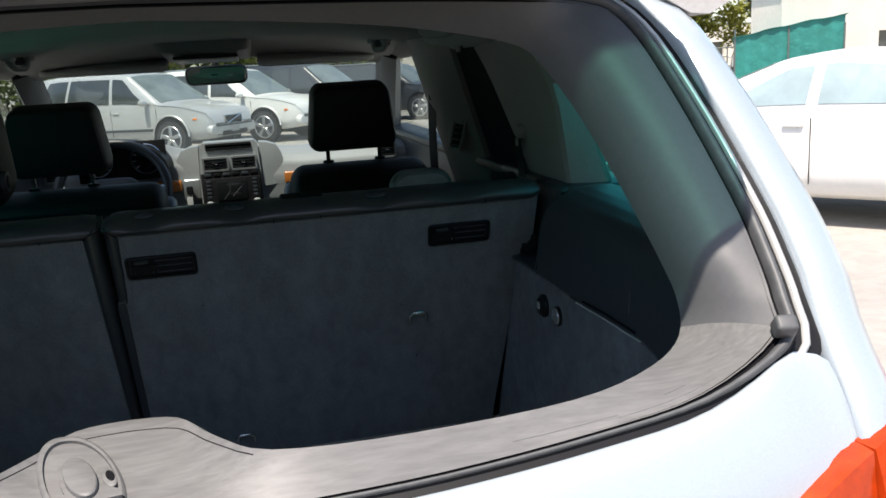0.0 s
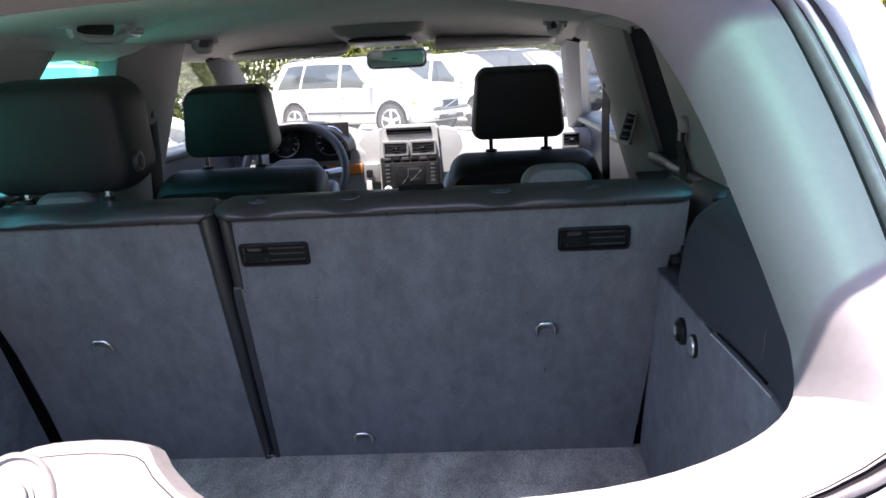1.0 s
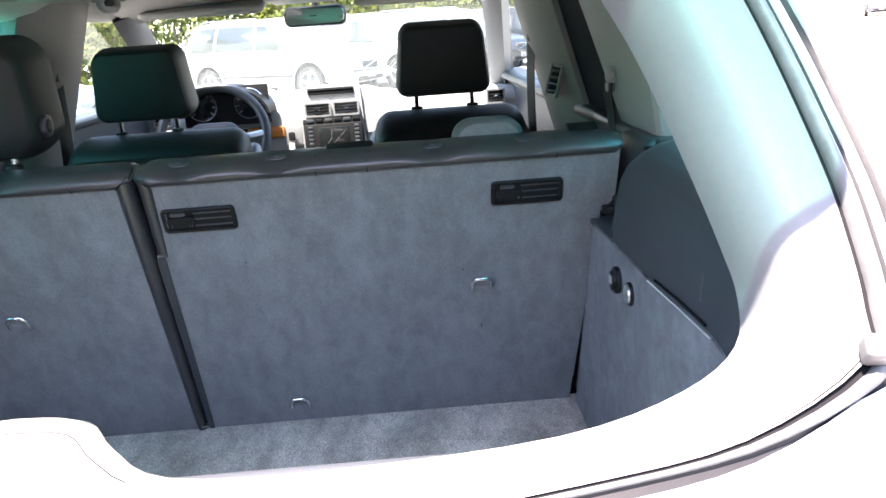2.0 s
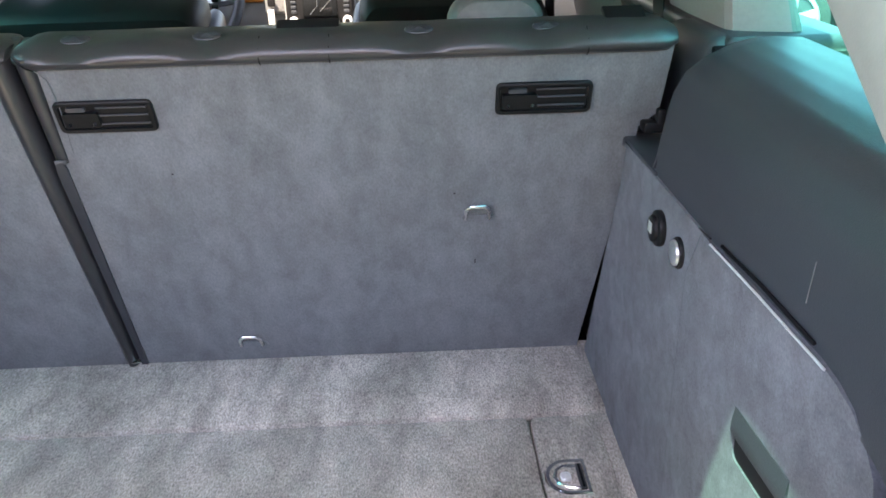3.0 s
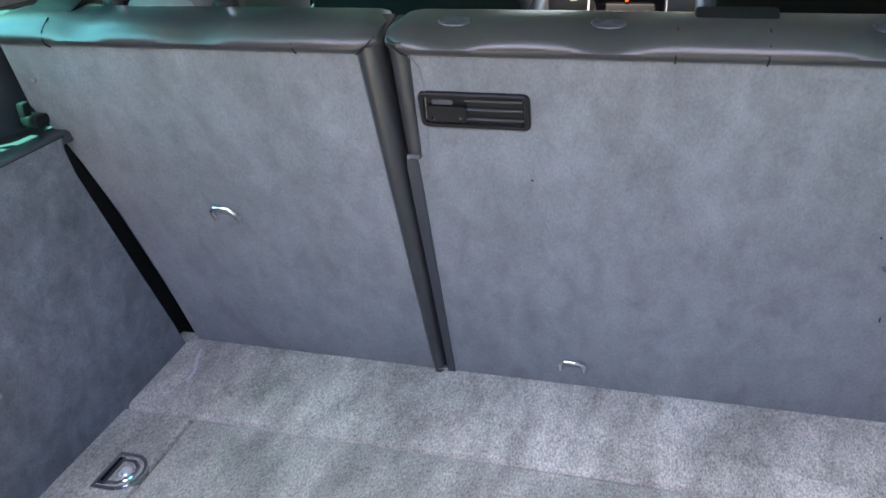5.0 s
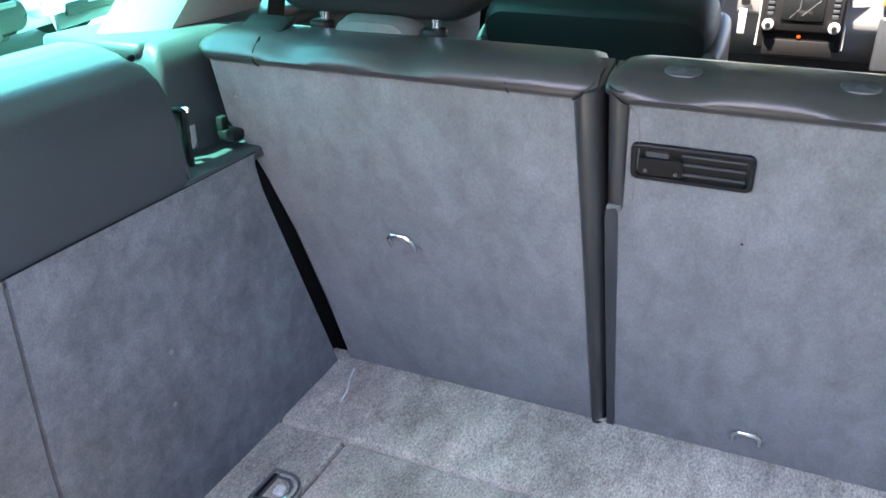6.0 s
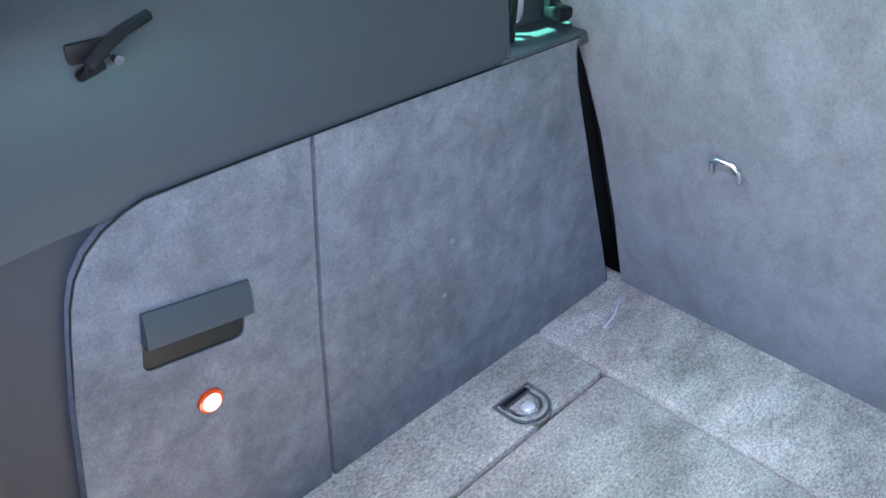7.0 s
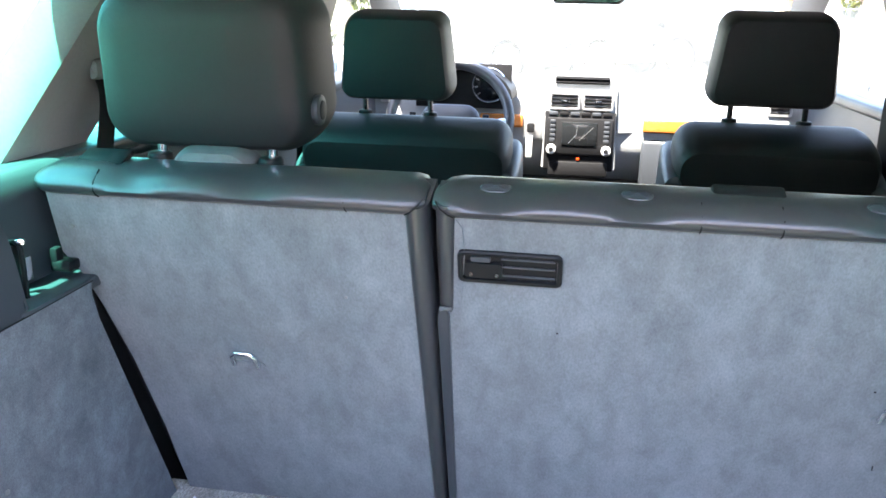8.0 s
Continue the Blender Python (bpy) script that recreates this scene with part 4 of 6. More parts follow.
def build_tailgate():
    """The closed lower door: its painted skin runs down from the sill."""
    t = thing("tailgate", "closed pale silver-blue tailgate under the open rear glass", "tailgate", (0, -1.1, -0.3))
    low = [i for i in range(len(SEAL)) if SEAL[i].z < 0.497 and abs(SEAL[i].x) < 0.55]
    low.sort(key=lambda i: SEAL[i].x)
    corner = [(0.572, -1.018, 0.490), (0.590, -1.023, 0.4865), (0.598, -1.028, 0.481), (0.6005, -1.036, 0.470)]

    def row(a, b):
        mid = [SEAL[i] + OUT[i] * a + FACING * b for i in low]
        ends = [Vector(c) + Vector((0, -0.3 * (a - 0.013), -(a - 0.013))) + FACING * b for c in corner]
        return [side(-1, p.x, p.y, p.z) for p in ends[::-1]] + mid + ends

    rings = [row(a, b) for a, b in ((0.0125, -0.02), (0.013, -0.004), (0.0145, -0.0005), (0.018, 0.001))]
    last = rings[-1]
    for k in range(1, 13):
        f = (k / 12) ** 1.6
        ring = []
        for p in last:
            z = p.z - 0.012 * min(1, k / 2) - f * (p.z + 0.4)
            ring.append(Vector((p.x, min(p.y, skin_y(z) + 0.10 * p.x ** 2 - 0.02), z)) if k > 2 else Vector((p.x, p.y - 0.008 * k, p.z - 0.010 * k)))
        rings.append(ring)
    part("outer_skin", loft(rings, False, False), PAINT, t, "pale silver-blue paint", angle=60)
    part("inner_panel", box((1.1, 0.02, 0.45), (0, -1.0, 0.23), 0.008), TRIM, t, "dark inner lining")
    part("sill_underside", box((1.0, 0.03, 0.03), (0, -1.01, 0.436), 0.006), TRIM, t)
    for s in (-1, 1):
        lens = [(0.50, 0.376), (0.52, 0.388), (0.54, 0.398), (0.57, 0.4105), (0.585, 0.416), (0.598, 0.4205), (0.598, 0.2), (0.49, 0.2)]
        part("tail_lamp", plate(lens[:: -1 if s > 0 else 1], lambda u, v, d: side(s, u, skin_y(v) + 0.10 * u ** 2 - 0.032 + d, v), 0.03), REDLENS, t, "red tail lamp", angle=60)
    return t


build_tailgate()


def build_body():
    """Painted shell: quarter panels, roof, pillars, all round the cabin."""
    t = thing("car_body", "pale silver-blue painted body shell", "car body", (0, 0.3, GROUND), kind="structure")
    # painted surround of the opening: over the roof edge, down both pillars and beside the tailgate
    half = [i for i in range(NR) if SEAL[i].z > 0.545][::-1]
    line = [(SEAL[i], OUT[i], FACING) for i in half]
    for x, y, z in ((0.5705, -0.975, 0.538), (0.567, -0.995, 0.512), (0.5625, -1.022, 0.484), (0.560, -1.048, 0.458), (0.559, -1.07, 0.43), (0.559, -1.085, 0.40), (0.559, -1.10, 0.34), (0.559, -1.11, 0.25), (0.559, -1.11, 0.1), (0.56, -1.08, -0.2)):
        w = min(1.0, (0.545 - z) / 0.1)
        line.append((Vector((x, y, z)), OUT[half[-1]].lerp(Vector((1, 0, 0)), w).normalized(), FACING.lerp(Vector((0, -0.98, 0.2)), w).normalized()))
    full = [(side(-1, p.x, p.y, p.z), side(-1, o.x, o.y, o.z), side(-1, f.x, f.y, f.z)) for p, o, f in line[:0:-1]] + line
    rows = [(0.0415, -0.014), (0.042, -0.003), (0.047, 0.001), (0.064, 0.001), (0.082, -0.004), (0.096, -0.013), (0.103, -0.028), (0.104, -0.06)]
    rings = []
    for a, b in rows:
        ring = []
        for p, o, f in full:
            k = min(1.0, max(0.0, (abs(p.x) - 0.40) / 0.12))
            k = k * k * (3 - 2 * k)
            ring.append(p + o * (0.0415 + (a - 0.0415) * (0.27 + 0.73 * k)) + f * b)
        rings.append(ring)
    last = rings[-1]
    for k in (1, 2, 3, 4):
        f = k / 4
        ring = []
        for p in last:
            low = min(1.0, max(0.0, (0.56 - p.z) / 0.1))
            ring.append(Vector((p.x * (1 + 0.34 * low * math.sin(f * math.pi / 2)), p.y + (0.05 + 0.55 * low) * f, p.z + 0.02 * f * (p.z > 0.75))))
        rings.append(ring)
    part("surround", loft(rings, False, False), PAINT, t, "pale silver-blue paint", angle=60)
    for s in (-1, 1):
        def lens(u, v):
            x = 0.6010 + 0.20 * u
            z = 0.4215 + 0.022 * (1 - math.exp(-5 * u)) - 0.24 * v
            return side(s, x, skin_y(min(z, 0.44)) + 0.005 + 2.6 * max(0, x - 0.615) ** 1.7, z)
        part("tail_lamp", sheet(lens, 16, 10, side(s, -0.004, 0.02, 0)), REDLENS, t, "red tail lamp", angle=60)
        part("turn_lamp", sheet(lambda u, v: lens(0.30 + 0.4 * u, 0.30 + 0.4 * v) + Vector((s * 0.003, -0.004, 0)), 8, 5, side(s, -0.004, 0.01, 0)), AMBER, t, "amber turn lamp", angle=60)
        part("body_side", box((0.03, 3.8, 0.80), side(s, 0.86, 1.5, -0.02), 0.01), PAINT, t)
        for y in (-0.30, 2.55):
            w_ = part("wheel", cylinder(0.36, 0.24, side(s, 0.79, y, GROUND + 0.36), "x", 36, bevel=0.03), TYRE, t, "black tyre")
            part("rim", cylinder(0.24, 0.02, side(s, 0.905, y, GROUND + 0.36), "x", 28, bevel=0.006), SILVER, w_)
    def roof(u, v):
        x = -0.66 + 1.32 * u
        rear = -0.72 - 0.17 * max(0.0, 1 - (abs(x) / 0.46) ** 6)
        return (x, rear + (1.42 - rear) * v, 0.885 + 0.03 * math.sin(u * math.pi) + 0.02 * math.sin(v * math.pi))

    part("roof", sheet(roof, 66, 16, (0, 0, -0.015)), PAINT, t, "pale painted roof with a spoiler edge", angle=60)
    part("underbody", box((1.5, 3.4, 0.06), (0, 1.0, -0.40), 0.01), GROOVE, t)
    part("bonnet", sheet(lambda u, v: (-0.85 + 1.7 * u, 2.3 + 1.1 * v, 0.36 - 0.16 * v * v - 0.05 * (2 * u - 1) ** 2), 12, 10, (0, 0, -0.03)), PAINT, t, "pale bonnet", angle=60)
    part("front_end", box((1.70, 0.12, 0.62), (0, 3.36, -0.12), 0.05, 3), PAINT, t)
    # pillars and cant rails
    for s in (-1, 1):
        def pil(y0, y1, z0=0.5, z1=0.83, th=0.05, mat=PILLAR, nm="pillar", skew=0.0, bulge=0.012, inset=0.0):
            rings_ = []
            for k in range(7):
                f = k / 6
                z = z0 + (z1 - z0) * f
                x = 0.74 - 0.28 * (z - 0.4) - 0.004 - inset
                a, b = y0 + skew * f, y1 + skew * f
                m = (a + b) / 2
                rings_.append([side(s, x + th, a, z), side(s, x + 0.002, a, z), side(s, x - bulge * 0.4, a + (b - a) * 0.2, z), side(s, x - bulge * 0.8, m, z), side(s, x - bulge, a + (b - a) * 0.78, z), side(s, x - bulge * 0.7, a + (b - a) * 0.92, z), side(s, x + 0.002, b, z), side(s, x + th, b, z)])
            return part(nm, loft(rings_), mat, t, angle=60)

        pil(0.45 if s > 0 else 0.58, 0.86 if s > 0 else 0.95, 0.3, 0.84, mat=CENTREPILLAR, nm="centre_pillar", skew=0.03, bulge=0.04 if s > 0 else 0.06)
        # the rear pillar leans forward and has a slanted rear face
        rings_ = []
        for k in range(9):
            f = k / 8
            z = 0.5 + 0.34 * f
            x = 0.736 - 0.28 * (z - 0.4)
            yf = 0.01 + 0.31 * f
            if s > 0:
                xi, ya = 0.668 - 0.14 * (z - 0.56), -0.245 + 0.06 * f
                yr = -0.215 + 0.35 * max(0.0, f - 0.58)
            else:
                xi, ya = x - 0.014, -0.255 + 0.28 * f
                yr = ya + 0.05
            rings_.append([side(s, x + 0.05, ya, z), side(s, x + 0.036, ya, z), side(s, (x + 0.036 + xi) / 2, (ya + yr) / 2 - 0.003, z), side(s, xi + 0.006, yr - 0.004, z), side(s, xi, yr + 0.006, z), side(s, xi - 0.002, (yr + yf) / 2, z), side(s, xi + 0.002, yf - 0.03, z), side(s, x + 0.012, yf, z), side(s, x + 0.05, yf, z)])
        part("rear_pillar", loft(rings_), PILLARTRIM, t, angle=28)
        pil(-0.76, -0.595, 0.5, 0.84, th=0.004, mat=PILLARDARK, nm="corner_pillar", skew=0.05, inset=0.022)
        # hidden filler added to stop sun leaking past the corner
        pil(-0.90, -0.70, 0.5, 0.82, th=0.004, mat=PILLARDARK, nm="corner_filler", skew=0.235, inset=0.06)
        rail = []
        for k in range(15):
            y = -0.72 + 2.1 * k / 14
            rail.append([side(s, 0.70, y, 0.86), side(s, 0.688, y, 0.81), side(s, 0.66, y, 0.795), side(s, 0.635, y, 0.797), side(s, 0.602, y, 0.815), side(s, 0.57, y, 0.85), side(s, 0.60, y, 0.88)])
        part("cant_rail", loft(rail), HEADLINER, t, angle=60)
        a_top, a_bot = Vector((0.60, 1.36, 0.835)), Vector((0.72, 2.3, 0.44))
        rings_ = []
        for k in range(9):
            p = a_top.lerp(a_bot, k / 8)
            w = 0.05 + 0.02 * k / 8
            rings_.append([side(s, p.x - 0.035, p.y + 0.02, p.z), side(s, p.x - 0.02, p.y - 0.06, p.z - 0.03), side(s, p.x + 0.02, p.y - 0.09, p.z - 0.045), side(s, p.x + w, p.y - 0.02, p.z), side(s, p.x + 0.01, p.y + 0.05, p.z + 0.025)])
        # same darkened tone, holding down the sun on this pillar
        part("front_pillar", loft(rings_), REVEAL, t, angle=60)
        # door inner panels below the glass
        part("door_lining", sheet(lambda u, v: side(s, 0.735 - 0.05 * math.sin(v * math.pi) * 0.6, 0.06 + 2.2 * u, -0.42 + 0.93 * v), 10, 12, side(s, 0.08, 0, 0)), TRIM, t, "dark door lining", angle=60)
        part("door_top", box((0.05, 2.2, 0.03), side(s, 0.72, 1.16, 0.5), 0.01, 3), TRIM, t)
        part("sill_wall", box((0.06, 0.75, 0.9), side(s, 0.775, -0.32, 0.02), 0.01), TRIM, t)
    return t


build_body()


def pane(name, corners, material, label, n=6):
    """A sheet of glass between four corners, 4 mm thick, bowed a little."""
    a, b, c, d = (Vector(p) for p in corners)
    nrm = (b - a).cross(d - a).normalized()
    bm = sheet(lambda u, v: (a.lerp(b, u)).lerp(d.lerp(c, u), v) + nrm * 0.01 * math.sin(u * math.pi) * math.sin(v * math.pi), n, n, nrm * 0.004)
    g = link_mesh(name, bm, material)
    return tagged(g, label, "window", kind="structure")


def wx(z):
    return 0.775 - 0.28 * (z - 0.4)


count = 0
for s in (-1, 1):
    for y0, y1, k0, k1, mat, lab in ((-0.61, -0.24, 0.10, 0.27, SIDEGLASS, "green tinted quarter window"), (-0.02, 0.62, 0.60, 0.03, SIDEGLASS, "green tinted rear door window"), (0.93, 2.2, 0.03, -0.75, CLEARGLASS, "clear front door window")):
        count += 1
        pane(f"window_{count}", (side(s, wx(0.5), y0, 0.5), side(s, wx(0.5), y1, 0.5), side(s, wx(0.83), y1 + k1, 0.83), side(s, wx(0.83), y0 + k0 * 0.5, 0.83)), mat, lab)
pane("window_7", ((-0.74, 2.36, 0.41), (0.74, 2.36, 0.41), (0.62, 1.38, 0.865), (-0.62, 1.38, 0.865)), CLEARGLASS, "clear windscreen over the dashboard", 10)

blind = thing("sunblind", "dark roller sunblind drawn over the rear door window", "sunblind", (0.7, 0.36, 0.5))
part("cloth", sheet(lambda u, v: (0.752 - 0.28 * (0.5 + 0.31 * v - 0.4), (-0.08 + 0.22 * v) * (1 - u) + 0.50 * u, 0.5 + 0.31 * v), 12, 8, (0.006, 0, 0)), SHADE, blind)
part("roller", tube([(0.718, 0.02, 0.494), (0.718, 0.48, 0.494)], 0.006, 10), GROOVE, blind)
part("top_bar", tube([(0.634, 0.28, 0.812), (0.634, 0.48, 0.812)], 0.004, 8), BLACK, blind)
part("pull_tab", box((0.006, 0.05, 0.025), (0.628, 0.38, 0.800), 0.002), BLACK, blind)


def build_liftglass():
    """The rear glass, swung up on its roof hinges."""
    t = thing("rear_glass", "raised green-tinted rear glass hinged at the roof", "rear window", (0, -0.72, 0.87))
    hinge, run = Vector((0, -0.718, 0.858)), Vector((0, -0.447, 0.243)).normalized()
    up = run.cross(Vector((1, 0, 0))).normalized()
    if up.z < 0:
        up = -up
    L = 0.517

    def outline(inset, n=28):
        half = 0.568 - inset
        pts = []
        for k in range(n + 1):
            x = half * math.cos(math.pi * k / n)
            pts.append((x, (L - inset) - 0.07 * (x / 0.47) ** 2 - 0.30 * max(0.0, (abs(x) - 0.455) / 0.113) ** 2))
        return pts + [(-0.56 + inset, inset), (0.56 - inset, inset)]

    def place(u, v, d):
        return hinge + Vector((u, 0, 0)) + run * v + up * (0.02 * (1 - (u / 0.62) ** 2) - d)

    part("pane", plate(outline(0.012), place, 0.004), DARKGLASS, t, "green tinted glass with an added sun-masking band at its hinge edge")
    part("border", plate(outline(0.0), lambda u, v, d: place(u, v, d + 0.0001), 0.0045, (outline(0.0115),)), BLACK, t, "black printed border")
    for s in (-1, 1):
        part("hinge", box((0.06, 0.08, 0.02), (s * 0.36, -0.75, 0.862), 0.005, 2, Euler((radians(-28), 0, 0)).to_matrix()), BLACK, t)


build_liftglass()

# ---- headliner ----
def head(u, v):
    x = -0.60 + 1.2 * u
    y = -0.64 + 2.06 * v
    arch = 1 - (abs(x) / 0.6) ** 2.4
    z = 0.832 + 0.045 * arch - (0.02 * max(0, 1 - v * 8) ** 1.0) * arch - 0.048 * max(0, (v - 0.80) / 0.20) ** 1.5
    return (x, y, z)


ceiling = link_mesh("ceiling", sheet(head, 24, 30, (0, 0, 0.012)), HEADLINER, angle=60)
tagged(ceiling, "pale grey cloth headliner", "ceiling", kind="structure")


# ---- cabin ----
def front_seat(x, label, z=0.0, wide=0.0):
    t = thing("front_seat", label, "car seat", (x, 0.9, -0.35), "front seats")
    lean = Euler((radians(17), 0, 0)).to_matrix()
    b = part("backrest", cushion(0.40 + wide, 0.70, 0.16, 0.045, 0.012, (x + 0.008 + wide / 2, 0.79, 0.145 + z), lean, n=8, layers=10), SOFTBLACK, t, "black leather backrest")
    for s in (-1, 1):
        part("bolster", cushion(0.05, 0.64, 0.19, 0.024, 0.004, (x + 0.008 + s * 0.195 + (wide if s > 0 else 0), 0.81, 0.115 + z), lean, n=5), TRIM, b, "grey side bolster")
    part("back_pocket", cushion(0.34, 0.4, 0.02, 0.04, 0.004, (x, 0.735, 0.06 + z), lean), TRIM, b)
    part("cushion", cushion(0.5, 0.5, 0.16, 0.06, 0.02, (x, 1.1, -0.24), Euler((radians(90), 0, 0)).to_matrix()), SOFTBLACK, t)
    hb = cushion(0.262, 0.19, 0.125, 0.034, 0.004, (0, 0, 0), n=8, layers=12)
    for v in hb.verts:
        v.co.x *= 1 - 0.16 * (v.co.z + 0.095) / 0.19
    bmesh.ops.transform(hb, matrix=Matrix.Translation((x, 0.775, 0.622 + z)) @ Euler((radians(7), 0, 0)).to_matrix().to_4x4(), verts=hb.verts)
    h = part("headrest", hb, SOFTBLACK, t, "black leather headrest")
    for k in (-0.075, 0.075):
        part("post", cylinder(0.006, 0.09, (x + k, 0.762, 0.515 + z), "z", 10), CHROME if x < 0 else BLACK, h)
        part("collar", cylinder(0.016, 0.014, (x + k, 0.762, 0.492 + z), "z", 12, bevel=0.004), BLACK, h)
    return t


front_seat(-0.403, "black leather driver's seat with pale side bolsters", 0.0, 0.06)
front_seat(0.391, "black leather front passenger seat with pale side bolsters", 0.012)


def air_vent(x, z, w, h, y, parent, slats=4, label="black slatted air vent"):
    f = part("air_vent", plate(round_rect(w, h, 0.006), lambda u, v, d: (x + u, y + d, z + v), 0.02, (round_rect(w - 0.014, h - 0.014, 0.003),)), SILVER, parent, label)
    part("vent_back", box((w - 0.006, 0.004, h - 0.006), (x, y + 0.022, z), 0.001), GROOVE, f)
    for k in range(slats):
        part("slat", box((w - 0.014, 0.014, 0.003), (x, y + 0.009, z - h / 2 + h * (k + 0.8) / (slats + 0.6)), 0.001, 1, Euler((radians(-20), 0, 0)).to_matrix()), BLACK, f)
    part("vent_knob", box((0.022, 0.012, 0.008), (x, y - 0.001, z), 0.002), CHROME, f)
    return f


def build_dashboard():
    d = thing("dashboard", "pale grey dashboard with centre stack and wood inlays", "dashboard", (0, 1.95, 0.0))

    def top(u, v):
        x = -0.74 + 1.48 * u
        prof = [(1.84, 0.18), (1.80, 0.26), (1.79, 0.36), (1.80, 0.41), (1.83, 0.44), (1.9, 0.46), (2.1, 0.455), (2.36, 0.42)]
        t = v * (len(prof) - 1)
        i = min(int(t), len(prof) - 2)
        f = t - i
        y = prof[i][0] * (1 - f) + prof[i + 1][0] * f
        z = prof[i][1] * (1 - f) + prof[i + 1][1] * f
        hood = math.exp(-(((x + 0.40) / 0.19) ** 4)) * max(0.0, 1 - abs(v - 0.72) * 2.4)
        return (x, y - 0.10 * hood, z + 0.085 * hood + 0.02 * math.exp(-((x / 0.2) ** 4)) * (v > 0.4))

    part("dash_top", sheet(top, 60, 28, (0, 0.03, -0.03)), DASH, d, "pale grey soft dashboard top", angle=60)
    part("dash_lower", box((1.46, 0.3, 0.5), (0, 2.05, -0.04), 0.04, 3), TRIM, d)
    # instrument hood
    hood = []
    for k in range(13):
        a = math.pi * k / 12
        hood.append([(-0.40 + 0.175 * math.cos(a), 1.66, 0.44 + 0.105 * math.sin(a)), (-0.40 + 0.165 * math.cos(a), 1.66, 0.44 + 0.095 * math.sin(a)), (-0.40 + 0.16 * math.cos(a), 1.82, 0.43 + 0.08 * math.sin(a)), (-0.40 + 0.185 * math.cos(a), 1.84, 0.44 + 0.11 * math.sin(a))])
    part("instrument_hood", loft(hood), BLACK, d, "black instrument hood", angle=60)
    part("instrument_panel", box((0.33, 0.01, 0.15), (-0.40, 1.745, 0.47), 0.004), BLACK, d)
    for x in (-0.49, -0.31):
        dial = part("dial", cylinder(0.056, 0.012, (x, 1.737, 0.475), "y", 32, bevel=0.003), SCREEN, d, "round instrument dial")
        part("dial_ring", tube([(x + 0.056 * math.cos(2 * math.pi * k / 28), 1.729, 0.475 + 0.056 * math.sin(2 * math.pi * k / 28)) for k in range(28)], 0.0035, 6, closed=True), CHROME, dial)
        for k in range(9):
            a = radians(-40 + 260 * k / 8)
            part("dial_mark", box((0.003, 0.002, 0.01), (x + 0.044 * math.cos(a), 1.7295, 0.475 + 0.044 * math.sin(a)), 0.0, 1, Euler((0, radians(90) - a, 0)).to_matrix()), PILLAR, dial)
    # centre stack
    part("centre_panel", plate([(-0.125, 0.20), (0.125, 0.20), (0.119, 0.40), (0.114, 0.50), (0.10, 0.515), (-0.10, 0.515), (-0.114, 0.50), (-0.119, 0.40)], lambda u, v, e: (u, 1.765 + e + 0.04 * max(0, (v - 0.42)) * 2, v), 0.12), DASH, d, "grey centre stack")
    for s in (-1, 1):
        part("stack_cheek", plate([(0.127, 0.325), (0.205, 0.33), (0.212, 0.40), (0.206, 0.455), (0.185, 0.488), (0.15, 0.50), (0.119, 0.503), (0.122, 0.4)][:: -s], lambda u, v, e: side(s, u, 1.782 + e + 2.2 * (u - 0.12) ** 2 + 2.0 * max(0, v - 0.46) ** 1.5, v), 0.1), DASH, d, "pale grey stack cheek")
    part("slot_vent", box((0.18, 0.02, 0.024), (0, 1.772, 0.498), 0.004), GROOVE, d)
    for k in (-0.006, 0.006):
        part("slot_bar", box((0.176, 0.012, 0.003), (0, 1.764, 0.498 + k), 0.001), BLACK, d)
    air_vent(-0.055, 0.43, 0.102, 0.056, 1.75, d)
    air_vent(0.055, 0.43, 0.102, 0.056, 1.75, d)
    air_vent(0.645, 0.43, 0.075, 0.06, 1.79, d)
    air_vent(-0.665, 0.43, 0.075, 0.06, 1.79, d)
    for k in range(6):
        part("switch", box((0.03, 0.012, 0.014), (-0.09 + 0.036 * k, 1.756, 0.388), 0.003), BLACK if k % 2 else TRIM, d)
    part("lower_panel", box((0.236, 0.012, 0.20), (0, 1.760, 0.295), 0.005), BLACK, d, "black lower centre panel")
    r = part("radio", box((0.222, 0.02, 0.125), (0, 1.755, 0.312), 0.006), BLACK, d, "black navigation radio")
    part("display", box((0.118, 0.006, 0.078), (0, 1.744, 0.322), 0.002), SCREEN, r, "dark glossy display")
    for s in (-1, 1):
        k = part("radio_knob", cylinder(0.0165, 0.02, (s * 0.092, 1.74, 0.268), "y", 24, bevel=0.003), BRIGHT, r, "chrome radio knob")
        part("knob_face", cylinder(0.008, 0.006, (s * 0.092, 1.728, 0.268), "y", 18), BLACK, k)
        for j in range(5):
            part("radio_key", box((0.018, 0.006, 0.011), (s * 0.09, 1.744, 0.30 + 0.0155 * j), 0.002), TRIM, r)
    # faint reflections on the display, put in as thin silver lines
    part("reflection_streak", tube([(-0.035, 1.7402, 0.29), (-0.01, 1.7402, 0.318), (-0.008, 1.7402, 0.35)], 0.0006, 5), SILVER, r)
    part("reflection_streak", tube([(0.0, 1.7402, 0.30), (0.045, 1.7402, 0.345)], 0.0006, 5), SILVER, r)
    part("hazard_switch", box((0.01, 0.006, 0.008), (0, 1.752, 0.235), 0.001), REDLENS, d, "red hazard switch")
    part("climate_panel", box((0.2, 0.02, 0.05), (0, 1.76, 0.20), 0.005), BLACK, d)
    for x, w in ((-0.27, 0.15), (0.32, 0.22)):
        part("wood_inlay", box((w, 0.016, 0.045), (x, 1.785, 0.353), 0.006, 3), WOOD, d, "glossy orange wood inlay")
